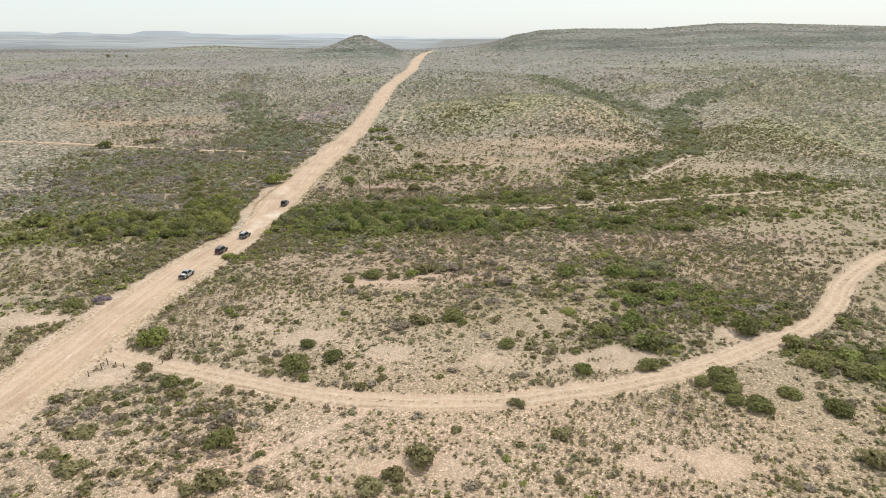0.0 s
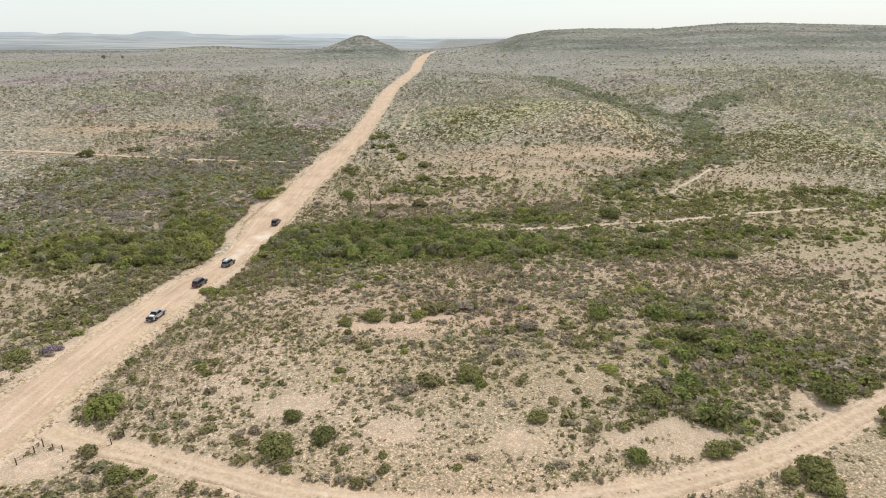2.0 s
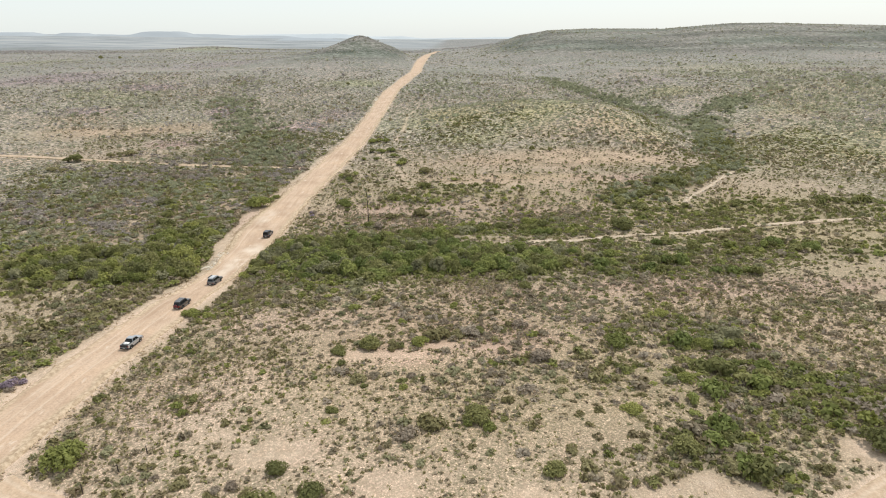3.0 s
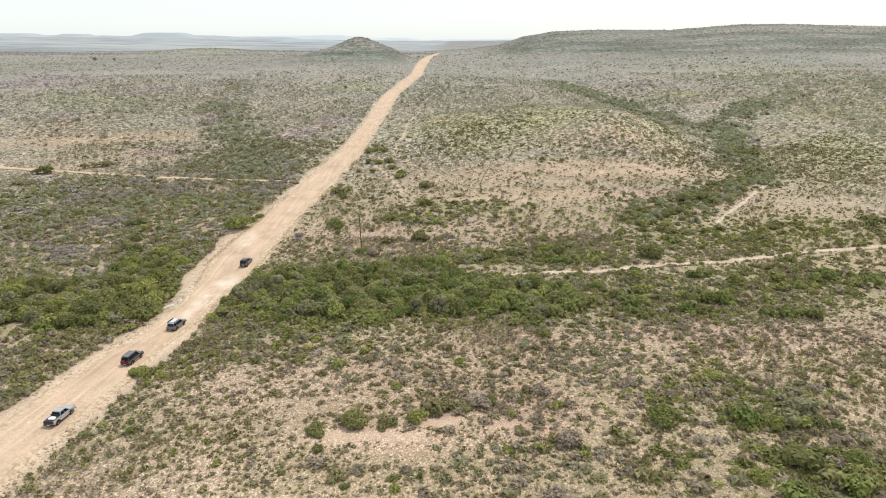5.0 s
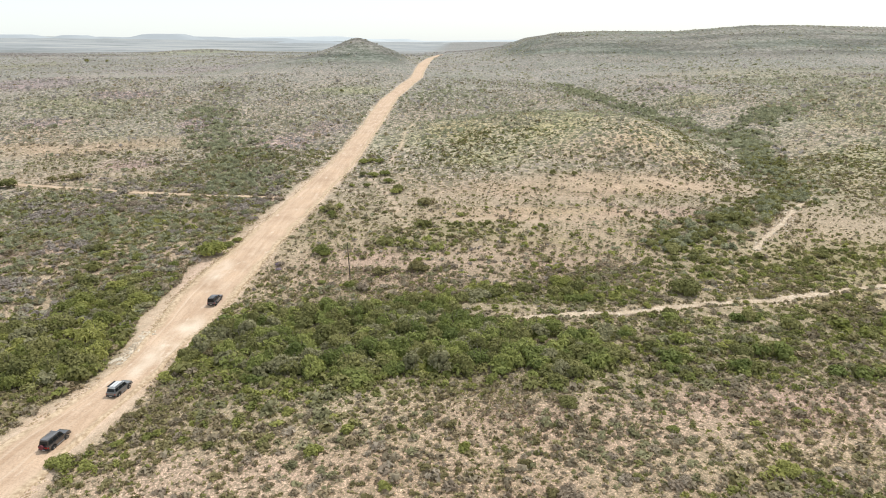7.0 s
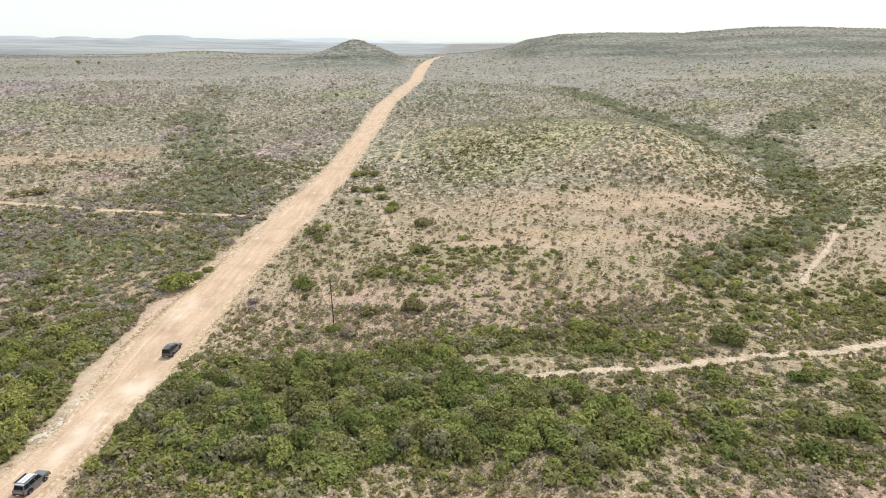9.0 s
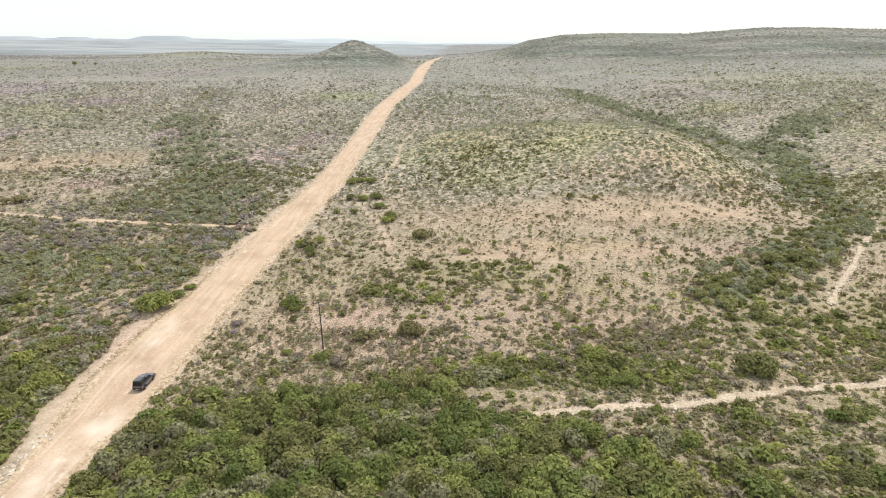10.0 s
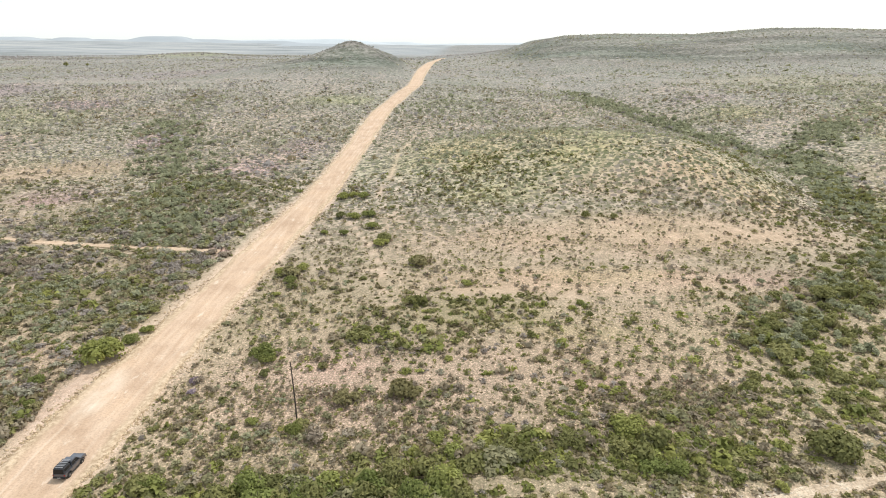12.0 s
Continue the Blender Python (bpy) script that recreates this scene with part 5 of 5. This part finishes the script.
def vehicle(name, label, at, turn, mat, length, half, belt, roof, cabin, bonnet, wheels, wheel_radius, bed=False, roof_mat=None):
    """A four-wheel-drive car that faces +y. cabin: rear and front of the glasshouse at the belt, then at the roof."""
    x, y = at
    root = new(name)
    lift = 0.16
    root.matrix_basis = pose(x, y, float(land(np.array(x), np.array(y))) + lift, 0, 0, turn) @ Matrix.Scale(0.94, 4)
    root.empty_display_size = 0.5
    tagged(root, label, "car", "cars of the convoy")
    tail, nose, sill = -length / 2, length / 2, 0.42
    wr, wf = wheels
    low = [(tail + 0.02, sill + 0.12)] + arch(wr, wheel_radius + 0.08, sill)[0:] + arch(wf, wheel_radius + 0.08, sill) + [(nose - 0.05, sill + 0.12), (nose, 0.72), (nose - 0.05, bonnet - 0.08), (nose - 0.30, bonnet)]
    c0, c1, t0, t1 = cabin
    deck = belt if not bed else belt - 0.06
    outline = low + [(c1 + 0.05, bonnet + 0.06), (c1 - 0.1, belt), (c0 + 0.05, belt), (c0 - 0.02, deck), (tail + 0.03, deck), (tail, 0.85)]
    body = part("body", side_profile(outline, half, 0.05), mat, root)
    c = cabin_corners(c0, c1, belt - 0.04, half - 0.05, t0, t1, roof, half - 0.20)
    shell = part("cabin", cabin_shell(c), mat, root)
    part("roof_panel", box(-half + 0.25, half - 0.25, t0 + 0.06, t1 - 0.06, roof - 0.02, roof + 0.015, 0.01), roof_mat or mat, shell)
    part("windscreen", pane(c[2], c[3], c[7], c[6], 0.06, 0.94, 0.12, 0.92), GLASS, shell, "dark tinted windscreen")
    part("rear_window", pane(c[0], c[1], c[5], c[4], 0.08, 0.92, 0.18, 0.88), GLASS, shell, "dark tinted rear window")
    spans = ((0.05, 0.46), (0.50, 0.93)) if bed else ((0.04, 0.30), (0.33, 0.63), (0.66, 0.94))
    for u0, u1 in spans:
        part("side_window", pane(c[1], c[2], c[6], c[5], u0, u1, 0.14, 0.88), GLASS, shell)
        part("side_window", pane(c[3], c[0], c[4], c[7], 1 - u1, 1 - u0, 0.14, 0.88), GLASS, shell)
    for side in (-1, 1):
        for wy in (wr, wf):
            wheel(root, side * (half - 0.11), wy, wheel_radius, side).location.z = wheel_radius - lift + 0.02
            flare = bmesh.new()
            inner, outer = arch(wy, wheel_radius + 0.06, sill - 0.02), arch(wy, wheel_radius + 0.15, sill - 0.02)
            x0, x1 = (half - 0.02, half + 0.045) if side > 0 else (-half - 0.045, -half + 0.02)
            grid = [[flare.verts.new((xx, *p)) for p in line] for xx, line in ((x0, inner), (x1, inner), (x1, outer), (x0, outer))]
            for a, b in ((0, 1), (1, 2), (2, 3), (3, 0)):
                for k in range(8):
                    flare.faces.new((grid[a][k], grid[a][k + 1], grid[b][k + 1], grid[b][k]))
            bmesh.ops.recalc_face_normals(flare, faces=flare.faces)
            part("wheel_arch", flare, PLASTIC, body)
        part("tail_light", box(side * (half - 0.10) - 0.09, side * (half - 0.10) + 0.09, tail - 0.03, tail + 0.06, 0.78, belt - 0.14, 0.02), RED_LAMP, body, "red tail light")
        part("headlight", box(side * (half - 0.24) - 0.17, side * (half - 0.24) + 0.17, nose - 0.12, nose + 0.01, 0.72, 0.88, 0.03), CLEAR_LAMP, body, "clear headlight")
        part("wing_mirror", box(side * (half + 0.10) - 0.11, side * (half + 0.10) + 0.11, c1 - 0.42, c1 - 0.30, belt + 0.02, belt + 0.20, 0.03), mat, body)
        for hy in (0.02, -0.95):
            part("door_handle", box(side * (half + 0.015) - 0.02, side * (half + 0.015) + 0.02, hy, hy + 0.18, belt - 0.16, belt - 0.12, 0.008), PLASTIC, body)
        part("side_step", box(side * (half - 0.02) - 0.08, side * (half - 0.02) + 0.08, wr + wheel_radius + 0.15, wf - wheel_radius - 0.15, 0.30, 0.37, 0.02), PLASTIC if bed else CHROME, body)
    part("rear_bumper", box(-half + 0.04, half - 0.04, tail - 0.10, tail + 0.08, 0.42, 0.64, 0.03), PLASTIC, body)
    part("front_bumper", box(-half + 0.03, half - 0.03, nose - 0.10, nose + 0.10, 0.38, 0.64, 0.04), PLASTIC, body)
    part("grille", box(-0.45, 0.45, nose - 0.06, nose + 0.02, 0.68, 0.92, 0.02), PLASTIC, body)
    part("number_plate", box(-0.26, 0.26, tail - 0.12, tail - 0.095, 0.50, 0.60, 0.004), CLEAR_LAMP, body)
    return root


def pickup(at, turn):
    root = vehicle("pickup_truck", "silver double-cab pickup truck with a white sack in its bed", at, turn, SILVER, 5.25, 0.93, 1.12, 1.78, (-0.85, 1.35, -0.62, 0.55), 1.04, (-1.62, 1.50), 0.39, True)
    part("bed_liner", box(-0.78, 0.78, -2.50, -0.95, 1.00, 1.085, 0.01), PLASTIC, root, "dark open load bed")
    for side in (-1, 1):
        part("bed_rail", box(side * 0.86 - 0.06, side * 0.86 + 0.06, -2.58, -0.92, 1.03, 1.19, 0.03), SILVER, root)
    part("tailgate", box(-0.80, 0.80, -2.63, -2.55, 0.72, 1.18, 0.02), PLASTIC, root, "dark tailgate")
    sack = bmesh.new()
    bmesh.ops.create_icosphere(sack, subdivisions=3, radius=1)
    for v in sack.verts:
        v.co = Vector((math.copysign(abs(v.co.x) ** 0.6, v.co.x) * 0.58, math.copysign(abs(v.co.y) ** 0.6, v.co.y) * 0.42, v.co.z * 0.2)) * (1 + 0.12 * noise.noise(v.co * 2.3))
        v.co += Vector((0.05, -1.75, 1.22))
    part("sack", sack, SACK, root, "white woven sack in the bed")
    part("sports_bar", box(-0.75, 0.75, -1.02, -0.93, 1.16, 1.52, 0.03), PLASTIC, root)
    return root


def black_wagon(at, turn):
    root = vehicle("station_wagon", "black off-road station wagon with roof rack and maroon spare wheel cover", at, turn, BLACK, 4.75, 0.93, 1.15, 1.86, (-2.25, 1.15, -2.05, 0.62), 1.08, (-1.38, 1.40), 0.41, False, SHEEN_ROOF)
    roof_rack(root, -1.95, 0.55, 0.72, 1.87, 9)
    spare = part("spare_wheel", lathe_wheel(0.38, 0.26, [(-0.5, 0.3), (-0.5, 0.82), (-0.4, 0.97), (0.4, 0.97), (0.5, 0.82), (0.5, 0.3)]), MAROON, root, "spare wheel in a maroon cover on the rear door")
    spare.matrix_basis = pose(-0.18, -2.52, 1.02, 0, 0, 90)
    part("rear_flag", box(0.28, 0.62, -2.46, -2.40, 0.72, 1.02, 0.02), RED_LAMP, root, "red marker panel on the rear door")
    return root


def slate_wagon(at, turn):
    root = vehicle("station_wagon", "slate-grey four-wheel-drive wagon with white roof and rolled awning", at, turn, SLATE, 4.85, 0.94, 1.14, 1.84, (-2.28, 1.20, -2.02, 0.62), 1.06, (-1.40, 1.42), 0.40, False, WHITE_ROOF)
    rack = roof_rack(root, -1.85, 0.35, 0.70, 1.86, 5)
    roll = lathe_wheel(0.10, 2.1, [(-0.5, 0.2), (-0.5, 0.9), (-0.47, 1), (0.47, 1), (0.5, 0.9), (0.5, 0.2)])
    bmesh.ops.rotate(roll, cent=(0, 0, 0), matrix=Matrix.Rotation(math.pi / 2, 3, "Z"), verts=roll.verts)
    bmesh.ops.translate(roll, vec=(-0.82, -0.85, 2.02), verts=roll.verts)
    part("awning", roll, AWNING, rack, "rolled dark canvas awning")
    for k, sx in enumerate((-0.28, 0.28)):
        part("roof_board", box(sx - 0.24, sx + 0.24, -1.70, 0.20, 1.975, 2.03, 0.02), WHITE_ROOF, rack, "white board on the roof rack")
    return root


def navy_pickup(at, turn):
    root = vehicle("pickup_truck", "dark navy pickup truck with a dark canopy over its bed", at, turn, NAVY, 5.2, 0.93, 1.13, 1.80, (-0.80, 1.35, -0.58, 0.55), 1.05, (-1.60, 1.52), 0.40, True)
    c = cabin_corners(-2.56, -0.90, 1.05, 0.88, -2.48, -0.92, 1.92, 0.76)
    canopy = part("canopy", cabin_shell(c), AWNING, root, "dark load-bed canopy")
    part("hatch", pane(c[0], c[1], c[5], c[4], 0.06, 0.94, 0.1, 0.92), GLASS, canopy)
    for a, b, d, e in ((1, 2, 6, 5), (3, 0, 4, 7)):
        part("side_hatch", pane(c[a], c[b], c[d], c[e], 0.1, 0.9, 0.35, 0.85), GLASS, canopy)
    roof_rack(root, -2.4, -0.2, 0.66, 1.93, 6)
    return root


pickup((-65.4, 141.5), -6)
black_wagon((-63.6, 160.5), -7)
slate_wagon((-61.9, 175.5), -8)
navy_pickup((-59.6, 213.5), -1)


# ---- pole, gate and fence ----
WEATHERED = make_plain("weathered_dark_timber", (0.075, 0.06, 0.05), 0.9, 0, 0.35, 5)
WIRE = make_plain("rusty_wire", (0.11, 0.08, 0.06), 0.7, 0.3, 0.2, 20)


def tapered_pole(radius0, radius1, height, sides=10):
    bm = bmesh.new()
    rings = []
    for k in range(8):
        f = k / 7
        r = radius0 + (radius1 - radius0) * f
        bend = 0.04 * math.sin(3 * f)
        rings.append([bm.verts.new((bend + r * math.cos(a * math.tau / sides), r * math.sin(a * math.tau / sides), -0.4 + (height + 0.4) * f)) for a in range(sides)])
    for lo, hi in zip(rings, rings[1:]):
        for a in range(sides):
            bm.faces.new((lo[a], lo[(a + 1) % sides], hi[(a + 1) % sides], hi[a]))
    bm.faces.new(rings[-1])
    return bm


def utility_pole(x, y):
    root = new("utility_pole")
    root.matrix_basis = pose(x, y, float(land(np.array(x), np.array(y))), 0.6, -0.8, 0)
    part("pole", tapered_pole(0.14, 0.09, 10.2), WEATHERED, root)
    part("cap", box(-0.12, 0.12, -0.12, 0.12, 10.15, 10.22, 0.03), WIRE, root)
    for z in (8.9, 9.4):
        part("bracket", box(-0.30, 0.10, -0.05, 0.05, z, z + 0.10, 0.01), WIRE, root)
    return tagged(root, "bare dark weathered timber utility pole among shrubs", "utility pole")


utility_pole(-30.6, 225.4)


def wire_between(name, a, b, parent, sag=0.12, radius=0.018):
    bm = bmesh.new()
    rings = []
    for k in range(9):
        f = k / 8
        p = Vector(a).lerp(Vector(b), f) - Vector((0, 0, sag * 4 * f * (1 - f)))
        rings.append([bm.verts.new(p + Vector((0, radius * math.cos(j * 2.094), radius * math.sin(j * 2.094)))) for j in range(3)])
    for lo, hi in zip(rings, rings[1:]):
        for j in range(3):
            bm.faces.new((lo[j], lo[(j + 1) % 3], hi[(j + 1) % 3], hi[j]))
    return part(name, bm, WIRE, parent)


def fence(places, label, heights, strands):
    root = new("fence")
    tagged(root, label, "fence")
    tops = []
    for (x, y), h in zip(places, heights):
        z = float(land(np.array(x), np.array(y)))
        post = part("post", tapered_pole(0.09, 0.07, h, 7), WEATHERED, root)
        post.location = (x, y, z)
        tops.append(Vector((x, y, z + h)))
    for a, b in zip(tops, tops[1:]):
        for s in range(strands):
            drop = Vector((0, 0, 0.12 + 0.35 * s))
            wire_between("wire", a - drop, b - drop, root)
    return root


fence([(-53.4, 96.2), (-52.3, 98.3), (-51.4, 100.2), (-49.0, 104.5), (-47.0, 108.6)], "open wire gate of leaning dark timber posts beside the track", (1.5, 1.1, 1.6, 1.3, 1.3), 3)
fence([(-62.1, 98.0), (-62.5, 96.6), (-63.2, 93.8), (-60.3, 97.4), (-58.6, 96.9)], "low broken fence corner of dark timber posts at the road", (1.3, 1.1, 1.2, 0.9, 1.0), 2)
